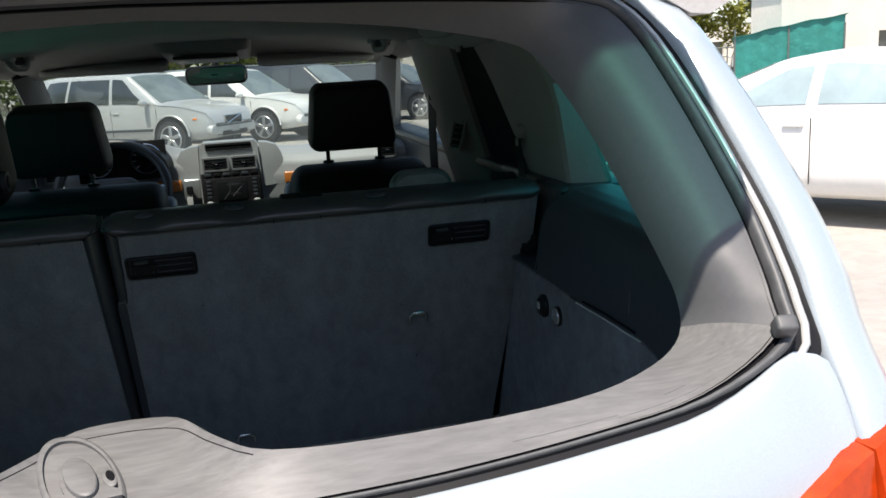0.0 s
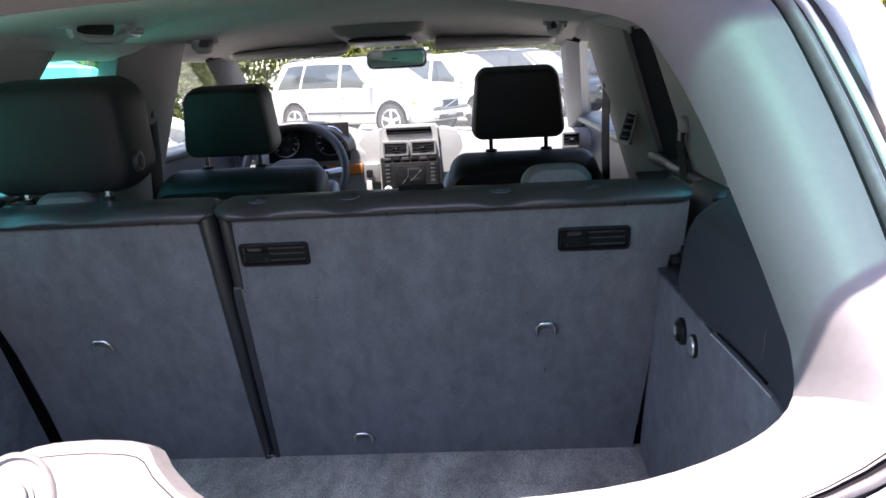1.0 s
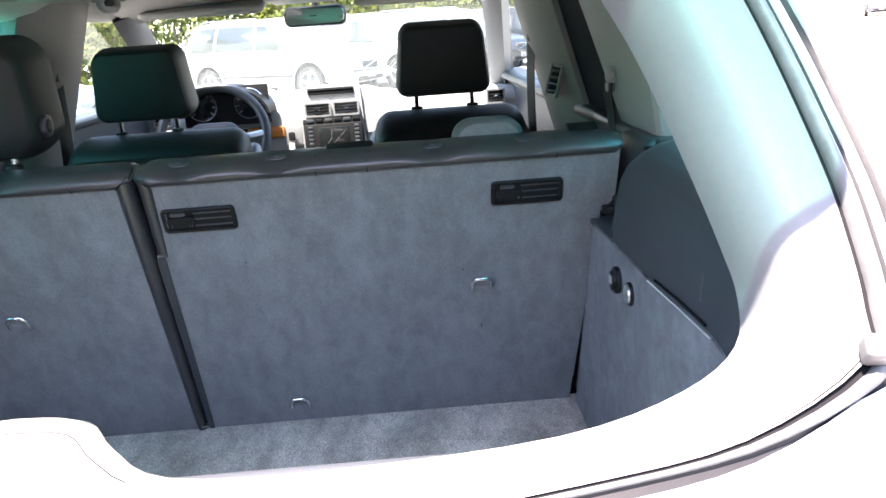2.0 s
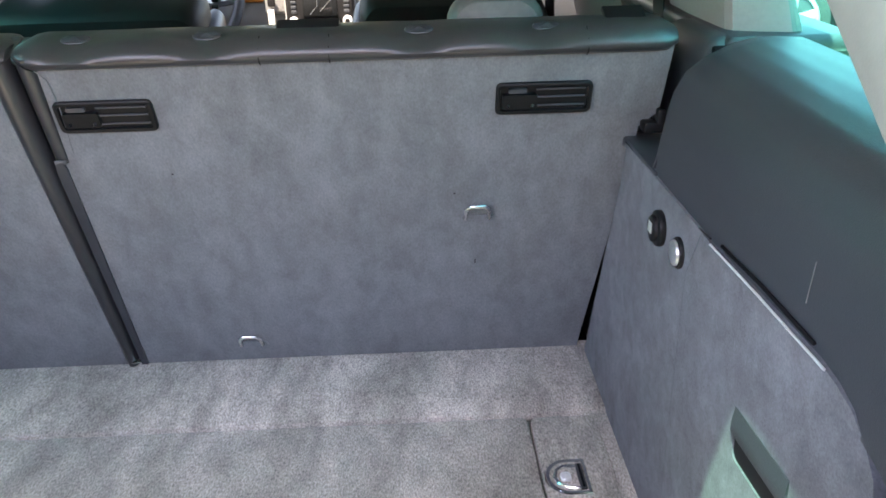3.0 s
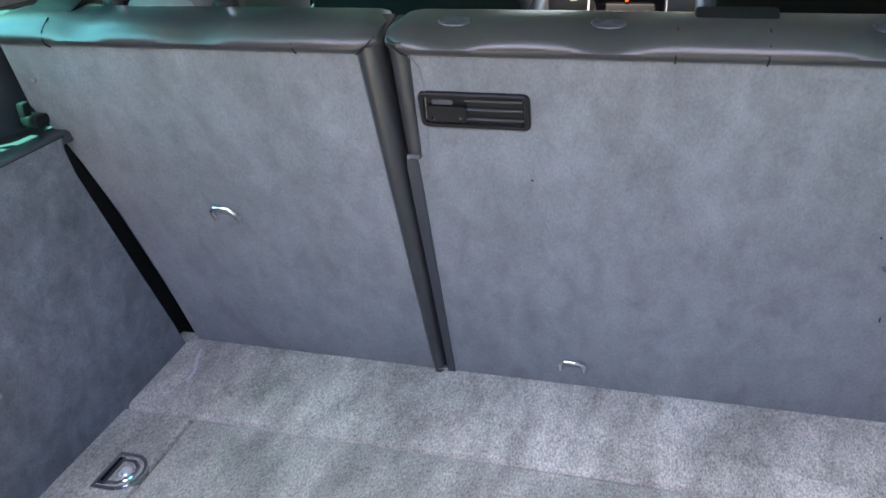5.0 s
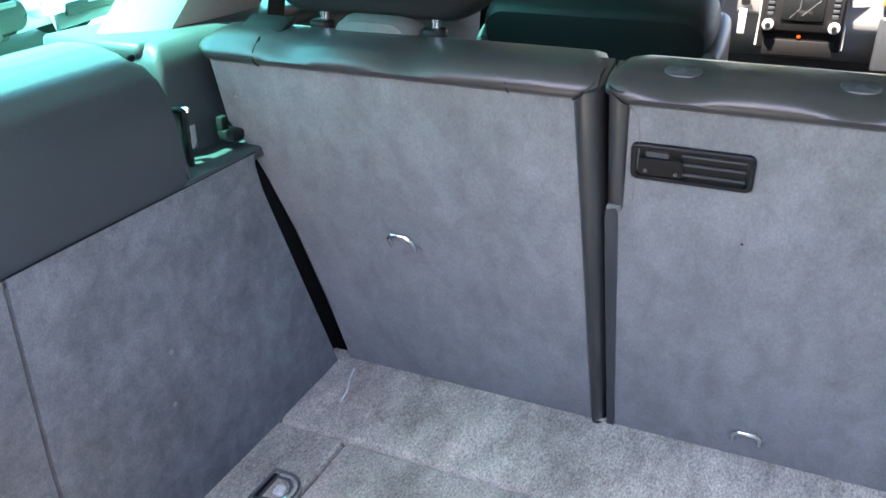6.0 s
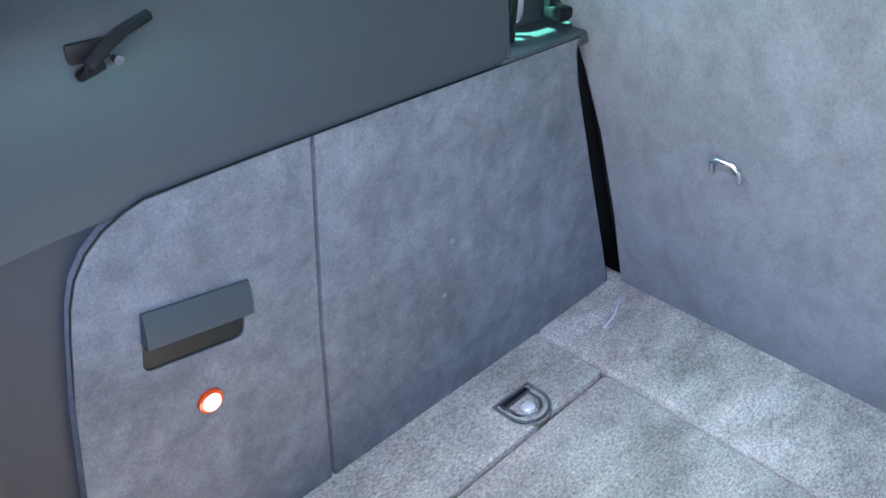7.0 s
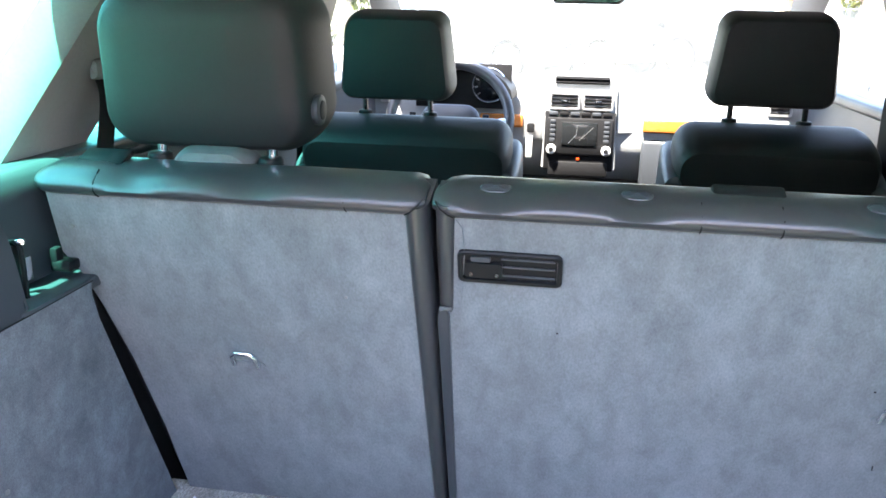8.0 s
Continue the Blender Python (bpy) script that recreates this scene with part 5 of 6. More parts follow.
    part("silver_inlay", box((0.07, 0.018, 0.085), (-0.155, 1.776, 0.335), 0.01, 3), SILVER, d, "satin silver plate")
    part("glovebox", box((0.42, 0.03, 0.17), (0.42, 1.80, 0.22), 0.015, 3), TRIM, d)
    return d


build_dashboard()
key = thing("ignition_key", "car key with pale paper tag in the ignition", "key", (-0.165, 1.76, 0.33))
part("key_head", cushion(0.026, 0.034, 0.014, 0.008, 0.001, (-0.165, 1.752, 0.335)), BLACK, key)
part("key_tag", box((0.022, 0.003, 0.075), (-0.168, 1.745, 0.272), 0.001), PILLAR, key, "pale paper tag")


def build_steering_wheel():
    t = thing("steering_wheel", "black leather steering wheel", "steering wheel", (-0.402, 1.6, 0.36))
    m = Matrix.Translation((-0.402, 1.47, 0.385)) @ Euler((radians(64), 0, 0)).to_matrix().to_4x4()
    rim = [m @ Vector((0.188 * math.cos(2 * math.pi * k / 48), 0.188 * math.sin(2 * math.pi * k / 48), 0)) for k in range(48)]
    part("rim", tube(rim, 0.0165, 10, closed=True), LEATHER, t, "black leather rim")
    hub = cushion(0.19, 0.14, 0.05, 0.05, 0.012, (0, 0, 0), Euler((radians(90), 0, 0)).to_matrix())
    bmesh.ops.transform(hub, matrix=m @ Matrix.Translation((0, -0.01, -0.02)), verts=hub.verts)
    part("hub", hub, TRIM, t, "dark airbag hub")
    for a, w in ((0, 0.034), (180, 0.034), (250, 0.028), (290, 0.028)):
        c, s_ = math.cos(radians(a)), math.sin(radians(a))
        part("spoke", tube([m @ Vector((0.07 * c, 0.07 * s_ - 0.01, -0.018)), m @ Vector((0.12 * c, 0.12 * s_ - 0.006, -0.012)), m @ Vector((0.182 * c, 0.182 * s_, 0))], w / 2, 8), SILVER if a in (0, 180) else TRIM, t)
    for s in (-1, 1):
        for k in range(3):
            p = m @ Vector((s * 0.115, -0.03 + 0.022 * k, 0.01))
            part("switch", box((0.02, 0.012, 0.014), p, 0.003), BLACK, t)
    part("column", tube([m @ Vector((0, 0, -0.03)), (-0.402, 1.75, 0.27)], 0.05, 14), BLACK, t)
    for s in (-1, 1):
        part("stalk", tube([(-0.402 + s * 0.05, 1.60, 0.35), (-0.402 + s * 0.17, 1.58, 0.37)], 0.008, 8), BLACK, t)


build_steering_wheel()


def build_mirror():
    t = thing("rear_view_mirror", "black-framed rear-view mirror on the windscreen", "mirror", (0, 1.47, 0.8))
    turn = Euler((radians(-1.5), 0, radians(-12))).to_matrix()
    part("housing", cushion(0.22, 0.068, 0.045, 0.024, 0.004, (0.0, 1.475, 0.775), turn), BLACK, t)
    face = plate(round_rect(0.205, 0.054, 0.02), lambda u, v, d: Vector((0, 1.4485, 0.7755)) + turn @ Vector((u, d, v)), 0.003)
    part("mirror_glass", face, MIRROR, t, "mirror glass")
    part("stem", tube([(0, 1.49, 0.79), (0, 1.5, 0.83), (0, 1.48, 0.855)], 0.012, 8), BLACK, t)


build_mirror()

console = thing("overhead_console", "brown-grey roof console with reading lamps", "roof console", (0, 1.2, 0.86))
part("shell", loft([[(-0.012 + u * k, 1.215 + v * k, z + 0.02 * (v < 0)) for u, v in round_rect(0.30, 0.36, 0.03, 4)] for k, z in ((1.0, 0.885), (0.97, 0.852), (0.90, 0.828), (0.84, 0.822))]), PILLARDARK, console, "brown-grey console shell", angle=50)
part("sunglass_lid", box((0.2, 0.2, 0.012), (-0.012, 1.2, 0.824), 0.006, 2, Euler((radians(-3), 0, 0)).to_matrix()), TRIM, console, "dark lid")
for x in (-0.075, 0.05):
    part("reading_lamp", box((0.045, 0.03, 0.008), (x, 1.345, 0.832), 0.003), LENS, console)
part("switch_bar", box((0.1, 0.012, 0.012), (-0.012, 1.375, 0.836), 0.003), BLACK, console)

for s in (-1, 1):
    v = thing("sun_visor", "folded-up pale grey sun visor", "sun visor", (s * 0.36, 1.36, 0.85), "sun visors")
    part("pad", cushion(0.40, 0.15, 0.022, 0.03, 0.002, (s * 0.345, 1.335, 0.818), Euler((radians(104), 0, 0)).to_matrix()), HEADLINER, v)
    part("label_strip", box((0.11, 0.012, 0.002), (s * 0.36, 1.30, 0.7985), 0.0005), PILLAR, v, "pale warning strip")
    part("rod", tube([(s * 0.15, 1.40, 0.822), (s * 0.55, 1.40, 0.825)], 0.005, 8), BLACK, v)


def grab_handle(x, y, z, yaw, long=False):
    t = thing("grab_handle", "folded pale roof grab handle with dark recess", "grab handle", (0, 0, 0), "grab handles")
    w = 0.16 if long else 0.085
    part("bar", tube([(-w / 2, 0, 0.01), (-w / 2 + 0.01, 0, -0.022), (-w / 4, 0, -0.03), (w / 4, 0, -0.03), (w / 2 - 0.01, 0, -0.022), (w / 2, 0, 0.01)], 0.010, 8), PILLAR, t)
    part("recess", cushion(w * 0.55, 0.035, 0.03, 0.012, 0.001, (0, 0.012, -0.006)), BLACK, t, "dark recess")
    for s in (-1, 1):
        part("mount", box((0.03, 0.03, 0.028), (s * w / 2, 0, 0.002), 0.007, 3), PILLAR, t)
    t.matrix_basis = pose(x, y, z, 0, 0, yaw)


grab_handle(-0.50, 0.9, 0.848, 70)
grab_handle(0.51, 0.9, 0.848, -70)
grab_handle(-0.46, 0.16, 0.855, 72, True)
grab_handle(0.53, 0.16, 0.855, -72, True)
dome = thing("coat_hook_lamp", "small roof lamp beside the rear grab handle", "lamp", (-0.46, 0.33, 0.85))
part("lamp_body", box((0.04, 0.07, 0.012), (-0.47, 0.33, 0.848), 0.004), PILLAR, dome)
part("lens", box((0.028, 0.05, 0.006), (-0.47, 0.33, 0.84), 0.002), LENS, dome)


def belt(points, width, facing, rear=False, label="dark seat belt hanging from the pillar"):
    t = thing("seat_belt", label, "seat belt", points[-1], "seat belts")
    pts = smooth_line(points, 20)
    f = Vector(facing).normalized() * width / 2
    g = Vector((0.0012, 0.0012, 0))
    part("webbing", loft([[p - f - g, p + f - g, p + f + g, p - f + g] for p in pts]), BLACK, t)
    if rear:
        part("guide", cushion(0.02, 0.03, 0.034, 0.009, 0.003, Vector(points[0])), PILLARTRIM, t, "grey belt guide")
        part("guide_cap", cushion(0.016, 0.022, 0.016, 0.006, 0.002, Vector(points[0]) + Vector((0, 0.012, -0.022))), PILLARTRIM, t)
    else:
        part("guide", box((0.024, 0.036, 0.042), points[0], 0.008, 3), TRIM, t, "dark belt guide")
        part("tongue", box((0.012, width * 0.9, 0.03), pts[11], 0.004), CHROME, t, "bright belt tongue")


belt([(-0.63, 0.78, 0.66), (-0.625, 0.76, 0.5), (-0.63, 0.75, 0.3), (-0.64, 0.75, 0.0)], 0.045, (0.3, 1, 0))
belt([(0.632, 0.76, 0.68), (0.625, 0.75, 0.5), (0.63, 0.74, 0.3), (0.64, 0.74, 0.0)], 0.045, (-0.3, 1, 0))
belt([(-0.655, 0.005, 0.635), (-0.648, 0.012, 0.6), (-0.652, 0.0, 0.53), (-0.65, -0.03, 0.45)], 0.026, (0.3, 1, 0), True, label="dark rear seat belt on the rear pillar")
belt([(0.655, 0.0, 0.615), (0.65, 0.01, 0.59), (0.655, 0.0, 0.53), (0.65, -0.03, 0.45)], 0.026, (-0.3, 1, 0), True, label="dark rear seat belt on the rear pillar")
pv = thing("pillar_vent", "slatted air vent in the centre pillar trim", "air vent", (0, 0, 0))
part("frame", plate(round_rect(0.085, 0.115, 0.012), lambda u, v, d: (d, u, v), 0.006, (round_rect(0.066, 0.096, 0.008),)), CENTREPILLAR, pv)
part("vent_back", box((0.004, 0.08, 0.11), (0.006, 0, 0), 0.002), GROOVE, pv)
for k in range(6):
    part("slat", box((0.008, 0.066, 0.005), (0.004, 0, -0.042 + 0.0165 * k), 0.001, 1, Euler((0, radians(25), 0)).to_matrix()), BLACK, pv)
pv.matrix_basis = pose(0.655, 0.555, 0.585, 0, 16, 9)
for s in (-1, 1):
    t = thing("door_mirror", "pale outside door mirror", "mirror", (s * 0.98, 1.95, 0.45), "door mirrors")
    part("housing", cushion(0.2, 0.15, 0.11, 0.06, 0.02, (s * 1.0, 1.92, 0.50), Euler((0, 0, radians(s * 12))).to_matrix()), PAINT, t)
    part("mirror_glass", cushion(0.17, 0.12, 0.012, 0.05, 0.001, (s * 1.0, 1.86, 0.50), Euler((0, 0, radians(s * 12))).to_matrix()), MIRROR, t)
    part("arm", box((0.1, 0.05, 0.03), (s * 0.89, 1.95, 0.44), 0.01, 2), BLACK, t)


# ---- cars in the car park ----
def curve(pts, x):
    """A value at x on a smooth line through (x, value) pairs."""
    if x <= pts[0][0]:
        return pts[0][1]
    for (xa, a), (xb, b) in zip(pts, pts[1:]):
        if x <= xb:
            f = (x - xa) / (xb - xa)
            return a + (b - a) * f
    return pts[-1][1]


def build_car(name, label, paint, at, yaw, length=4.8, width=1.9, height=1.78, bonnet=1.05, belt_z=1.06, kind="suv", group="parked cars", glass=None):
    """A parked car: x to its front, z up from the ground. Body with cabin, panes, wheels, lamps."""
    t = thing(name, label, "car", (0, 0, 0), group)
    L, W, suv = length, width / 2, kind == "suv"
    xf, xr = L / 2, -L / 2
    wheel_r = 0.37 if suv else 0.32
    axle_f, axle_r = xf - 0.92, xr + 0.95
    sill = 0.30 if suv else 0.24
    cowl = xf - (1.12 if suv else 1.3)
    rf = cowl - (0.92 if suv else 1.0)
    tail, rr = (xr + 0.06, xr + 0.42) if suv else (xr + 0.75, xr + 1.45)
    deck = belt_z - 0.03
    rim_top = [(xr, deck - 0.3), (xr + 0.04, deck - 0.06), (tail, deck), (rr, height - 0.05), (rr + 0.5, height - 0.005), (0.5 * (rf + rr), height), (rf - 0.25, height - 0.025), (rf, height - 0.06), (cowl, bonnet + 0.03), (cowl + 0.35, bonnet), (xf - 0.35, bonnet - 0.09), (xf - 0.13, bonnet - 0.17), (xf - 0.03, bonnet - 0.33), (xf, bonnet - 0.5)]
    plan = [(xr, 0.80), (xr + 0.06, 0.88), (xr + 0.3, 0.965), (xr + 0.9, 1.0), (xf - 1.2, 1.0), (xf - 0.6, 0.965), (xf - 0.25, 0.90), (xf - 0.08, 0.80), (xf, 0.68)]
    under = [(xr, 0.5), (xr + 0.1, 0.38), (xr + 0.4, sill), (xf - 0.4, sill), (xf - 0.08, 0.34), (xf, 0.42)]

    def section(x):
        w, top, z0 = W * curve(plan, x), curve(rim_top, x), curve(under, x)
        bz = min(belt_z, top - 0.02)
        h = max(0.0, (top - bz) / (height - belt_z))
        inner = w * (0.97 - 0.20 * min(1.0, h))
        return w, z0, bz, top, inner

    def flank(x, f):
        """On the side between the belt line (0) and the roof edge (1)."""
        w, z0, bz, top, inner = section(x)
        bow = 0.02 * math.sin(math.pi * f)
        return Vector((x, w * 0.975 + (inner - w * 0.975) * f + bow, bz + (top - 0.05 - bz) * f))

    xs = sorted(set([xr + (xf - xr) * k / 36 for k in range(37)] + [tail, rr, rf, cowl, xr + 0.04, xf - 0.03, xf - 0.08, xf - 0.13]))
    rings = []
    for x in xs:
        w, z0, bz, top, inner = section(x)
        e = min(0.05, (top - bz) * 0.5)
        half = [(0, z0), (w * 0.86, z0), (w * 0.96, z0 + 0.06), (w * 0.995, z0 + 0.22), (w, (z0 + bz) / 2 + 0.08), (w * 0.992, bz - 0.14), (w * 0.978, bz - 0.03)]
        half += [(w * 0.975 + (inner - w * 0.975) * f + 0.02 * math.sin(math.pi * f), bz + (top - e - bz) * f) for f in (0.02, 0.34, 0.67, 0.96)]
        half += [(inner - 0.035, top - 0.018), (inner * 0.80, top), (inner * 0.42, top + 0.018), (0, top + 0.022)]
        ring = half + [(-a, b) for a, b in half[-2:0:-1]]
        rings.append([(x, a, b) for a, b in ring])
    part("body", loft(rings), paint, t, angle=70)
    pane_mat = glass or CARGLASS
    mid = -0.02 if suv else -0.25
    rear_door = xr + (1.15 if suv else 1.2)
    for s in (-1, 1):
        def window(nm, xa, xb, ya, yb):
            """Side window from x = xa, xb at the belt to ya, yb at the roof."""
            def pt(u, v):
                f = 0.10 + 0.80 * v
                p = flank((xa + (ya - xa) * v) * (1 - u) + (xb + (yb - xb) * v) * u, f)
                return side(1, p.x, s * (p.y + 0.008), p.z)
            part(nm, sheet(pt, 8, 6, (0, -s * 0.02, 0)), pane_mat, t)

        window("front_door_window", mid + 0.05, cowl - 0.22, mid + 0.02, rf - 0.10)
        window("rear_door_window", rear_door + 0.04, mid - 0.04, rear_door + 0.12, mid - 0.06)
        if suv:
            window("quarter_window", xr + 0.36, rear_door - 0.04, xr + 0.66, rear_door + 0.04)

    def screen(nm, xa, xb, mat):
        def pt(u, v):
            x = xa + (xb - xa) * (0.06 + 0.88 * v)
            w, z0, bz, top, inner = section(x)
            k = 2 * u - 1
            return (x, k * (inner - 0.075), top + 0.032 - 0.03 * k * k)
        part(nm, sheet(pt, 10, 8, (0, 0, -0.02)), mat, t)

    screen("windscreen", rf, cowl, SKYGLASS)
    screen("rear_window", tail + 0.04, rr, pane_mat)
    for x in (axle_f, axle_r):
        for s in (-1, 1):
            flare = [(x + (wheel_r + 0.075) * math.cos(a), s * (W * curve(plan, x) + 0.002), wheel_r + 0.03 + (wheel_r + 0.075) * math.sin(a)) for a in [math.pi * k / 14 for k in range(15)]]
            # black disc on the flank stands in for the arch's shaded hollow
            part("arch_shade", cylinder(wheel_r + 0.07, 0.05, (x, s * (W - 0.022), wheel_r + 0.03), "y", 32), GROOVE, t)
            part("arch_lip", tube(flare, 0.022, 6), paint, t)
            w_ = part("wheel", cylinder(wheel_r, 0.22, (x, s * (W - 0.095), wheel_r), "y", 36, bevel=0.03), TYRE, t, "black tyre")
            part("rim", cylinder(wheel_r * 0.70, 0.012, (x, s * (W + 0.012), wheel_r), "y", 28, bevel=0.004), TRIM, w_)
            part("rim_ring", tube([(x + wheel_r * 0.68 * math.cos(2 * math.pi * k / 24), s * (W + 0.018), wheel_r + wheel_r * 0.68 * math.sin(2 * math.pi * k / 24)) for k in range(24)], 0.016, 6, closed=True), SILVER, w_)
            for k in range(5):
                a = 2 * math.pi * k / 5 + 0.3
                part("spoke", box((wheel_r * 0.62, 0.02, 0.075), (x + wheel_r * 0.34 * math.cos(a), s * (W + 0.02), wheel_r + wheel_r * 0.34 * math.sin(a)), 0.008, 1, Euler((0, -a, 0)).to_matrix()), SILVER, w_)
    nose = lambda f: xf - 0.30 * f * f  # noqa: E731
    for s in (-1, 1):
        part("headlamp", sheet(lambda u, v: (nose(0.5 + 0.42 * u) + 0.012 - 0.10 * v - 0.05 * u, s * W * (0.44 + 0.40 * u), bonnet - 0.40 + (0.17 + 0.03 * u) * v), 8, 5, (-0.05, 0, 0)), LENS, t, "clear headlamp")
        part("side_marker", box((0.10, 0.025, 0.05), (xf - 0.34, s * (W * 0.915), bonnet - 0.30), 0.01, 1, Euler((0, 0, radians(-s * 16))).to_matrix()), AMBER, t)
        part("fog_lamp", cylinder(0.045, 0.03, (xf - 0.085, s * W * 0.62, 0.47), "x", 16), LENS, t)
        part("tail_lamp", box((0.08, 0.14, 0.3 if suv else 0.14), (xr + 0.06, s * W * 0.80, belt_z - 0.2), 0.03, 2), REDLENS, t)
        part("door_mirror", cushion(0.13, 0.13, 0.19, 0.055, 0.01, (cowl - 0.34, s * (W + 0.10), belt_z + 0.07)), paint if paint is not DARKPAINT else BLACK, t)
        for x in (mid + 0.14, rear_door + 0.12):
            part("door_handle", box((0.17, 0.03, 0.03), (x, s * (W + 0.004), belt_z - 0.13), 0.012), paint, t)
        if suv:
            part("rub_strip", box((2.3, 0.03, 0.055), (-0.1, s * (W + 0.004), 0.56), 0.012), TRIM, t)
            part("roof_rail", tube([(rr + 0.15, s * W * 0.70, height - 0.03), (rr + 0.3, s * W * 0.71, height + 0.02), (rf - 0.5, s * W * 0.71, height + 0.015), (rf - 0.3, s * W * 0.70, height - 0.04)], 0.014, 6), SILVER, t)
        for x in (mid + 0.0, rear_door, cowl - 0.12):
            part("door_gap", box((0.007, 0.008, belt_z - sill - 0.2), (x, s * (W * curve(plan, x) - 0.002), (belt_z + sill) / 2 + 0.03), 0.0), GROOVE, t)
    g = part("grille", box((0.05, 0.60, 0.17), (xf - 0.03, 0, bonnet - 0.36), 0.02, 2, Euler((0, radians(-12), 0)).to_matrix()), BLACK, t, "dark grille")
    part("grille_frame", tube([(xf + 0.01, -0.27, bonnet - 0.45), (xf - 0.02, -0.31, bonnet - 0.27), (xf - 0.02, 0.31, bonnet - 0.27), (xf + 0.01, 0.27, bonnet - 0.45)], 0.014, 6, closed=True), CHROME, g)
    part("grille_bar", tube([(xf + 0.012, -0.25, bonnet - 0.43), (xf - 0.005, 0.27, bonnet - 0.28)], 0.012, 6), CHROME, g)
    part("bumper", cushion(1.62 * W / 0.95, 0.22, 0.16, 0.09, 0.01, (xf - 0.07, 0, 0.50), Euler((0, 0, radians(90))).to_matrix()), paint, t)
    part("lower_intake", box((0.06, 0.9, 0.1), (xf - 0.005, 0, 0.42), 0.02, 2), BLACK, t)
    part("bumper_bar", box((0.03, 1.3, 0.04), (xf + 0.012, 0, 0.585), 0.012, 2), TRIM, t)
    part("number_plate", box((0.012, 0.30, 0.13), (xf + 0.02, 0, 0.50), 0.004), PILLAR, t, "plain pale number plate")
    part("rear_bumper", cushion(1.66 * W / 0.95, 0.24, 0.16, 0.09, 0.01, (xr + 0.07, 0, 0.5), Euler((0, 0, radians(90))).to_matrix()), TRIM if suv else paint, t)
    t.matrix_basis = pose(at[0], at[1], GROUND, 0, 0, yaw)
    return t


build_car("parked_suv", "silver-white off-road estate car parked at an angle", SILVERPAINT, (-2.4, 17.9), -33)
build_car("parked_suv", "white off-road estate car parked beside the silver one", WHITEPAINT, (-0.45, 19.9), -34)
build_car("parked_suv", "dark off-road car parked in the row behind", DARKPAINT, (1.6, 22.2), -36, height=1.84)
build_car("parked_suv", "dark grey car at the end of the row", DARKPAINT, (4.3, 24.6), -37, height=1.74)
build_car("parked_sedan", "white saloon car parked in the sun", WHITEPAINT, (5.05, 5.0), 128, 4.75, 1.84, 1.43, 0.95, 0.98, "sedan", glass=PALEGLASS)
build_car("parked_van", "white car parked beside the hedge", WHITEPAINT, (-5.2, 8.5), -35, 4.6, 1.85, 1.76)
build_car("parked_suv", "dark off-road car parked nose-on beside the boot", BLACKPAINT, (-6.97, 1.79), 15, 4.7, 1.84, 1.7)
build_car("parked_car", "white car parked nose-on beside the dark one", WHITEPAINT, (-7.47, 3.57), 15, 4.5, 1.78, 1.43, 0.95, 0.98, "sedan")
FAR_CARS = [(18.6, 43.0, 165, DARKPAINT, "suv", 1.75), (26.5, 55.2, 62, WHITEPAINT, "suv", 1.85), (29.2, 54.2, 58, SILVERPAINT, "suv", 1.75), (31.8, 52.6, -118, DARKPAINT, "sedan", 1.5), (34.2, 51.6, 60, SILVERPAINT, "suv", 1.85), (24.0, 56.8, -120, DARKPAINT, "sedan", 1.5), (21.4, 58.0, 60, WHITEPAINT, "sedan", 1.5), (36.8, 50.4, 62, WHITEPAINT, "sedan", 1.5)]
for x, y, yaw, pnt, kd, h in FAR_CARS:
    build_car("parked_car", {DARKPAINT: "dark car parked far off in a row", WHITEPAINT: "white car parked far off in a row", SILVERPAINT: "silver car parked far off in a row"}[pnt], pnt, (x, y), yaw, 4.6, 1.85, h, 1.0 if kd == "suv" else 0.86, 1.02 if kd == "suv" else 0.92, kd, group="far row of cars")


# ---- trees, hedge, tent, building ----
def leaves(bm, rng, centre, radius, count, size):
    for _ in range(count):
        d = Vector((rng.gauss(0, 1), rng.gauss(0, 1), rng.gauss(0, 1))).normalized()
        p = Vector(centre) + Vector((d.x * radius[0], d.y * radius[1], d.z * radius[2])) * (rng.random() ** 0.45)
        a = Vector((rng.gauss(0, 1), rng.gauss(0, 1), rng.gauss(0, 1))).normalized() * size * rng.uniform(0.6, 1.4)
        b = a.orthogonal().normalized() * a.length * 0.55
        v = [bm.verts.new(p + k) for k in (-a, b, a, -b)]
        bm.faces.new(v)


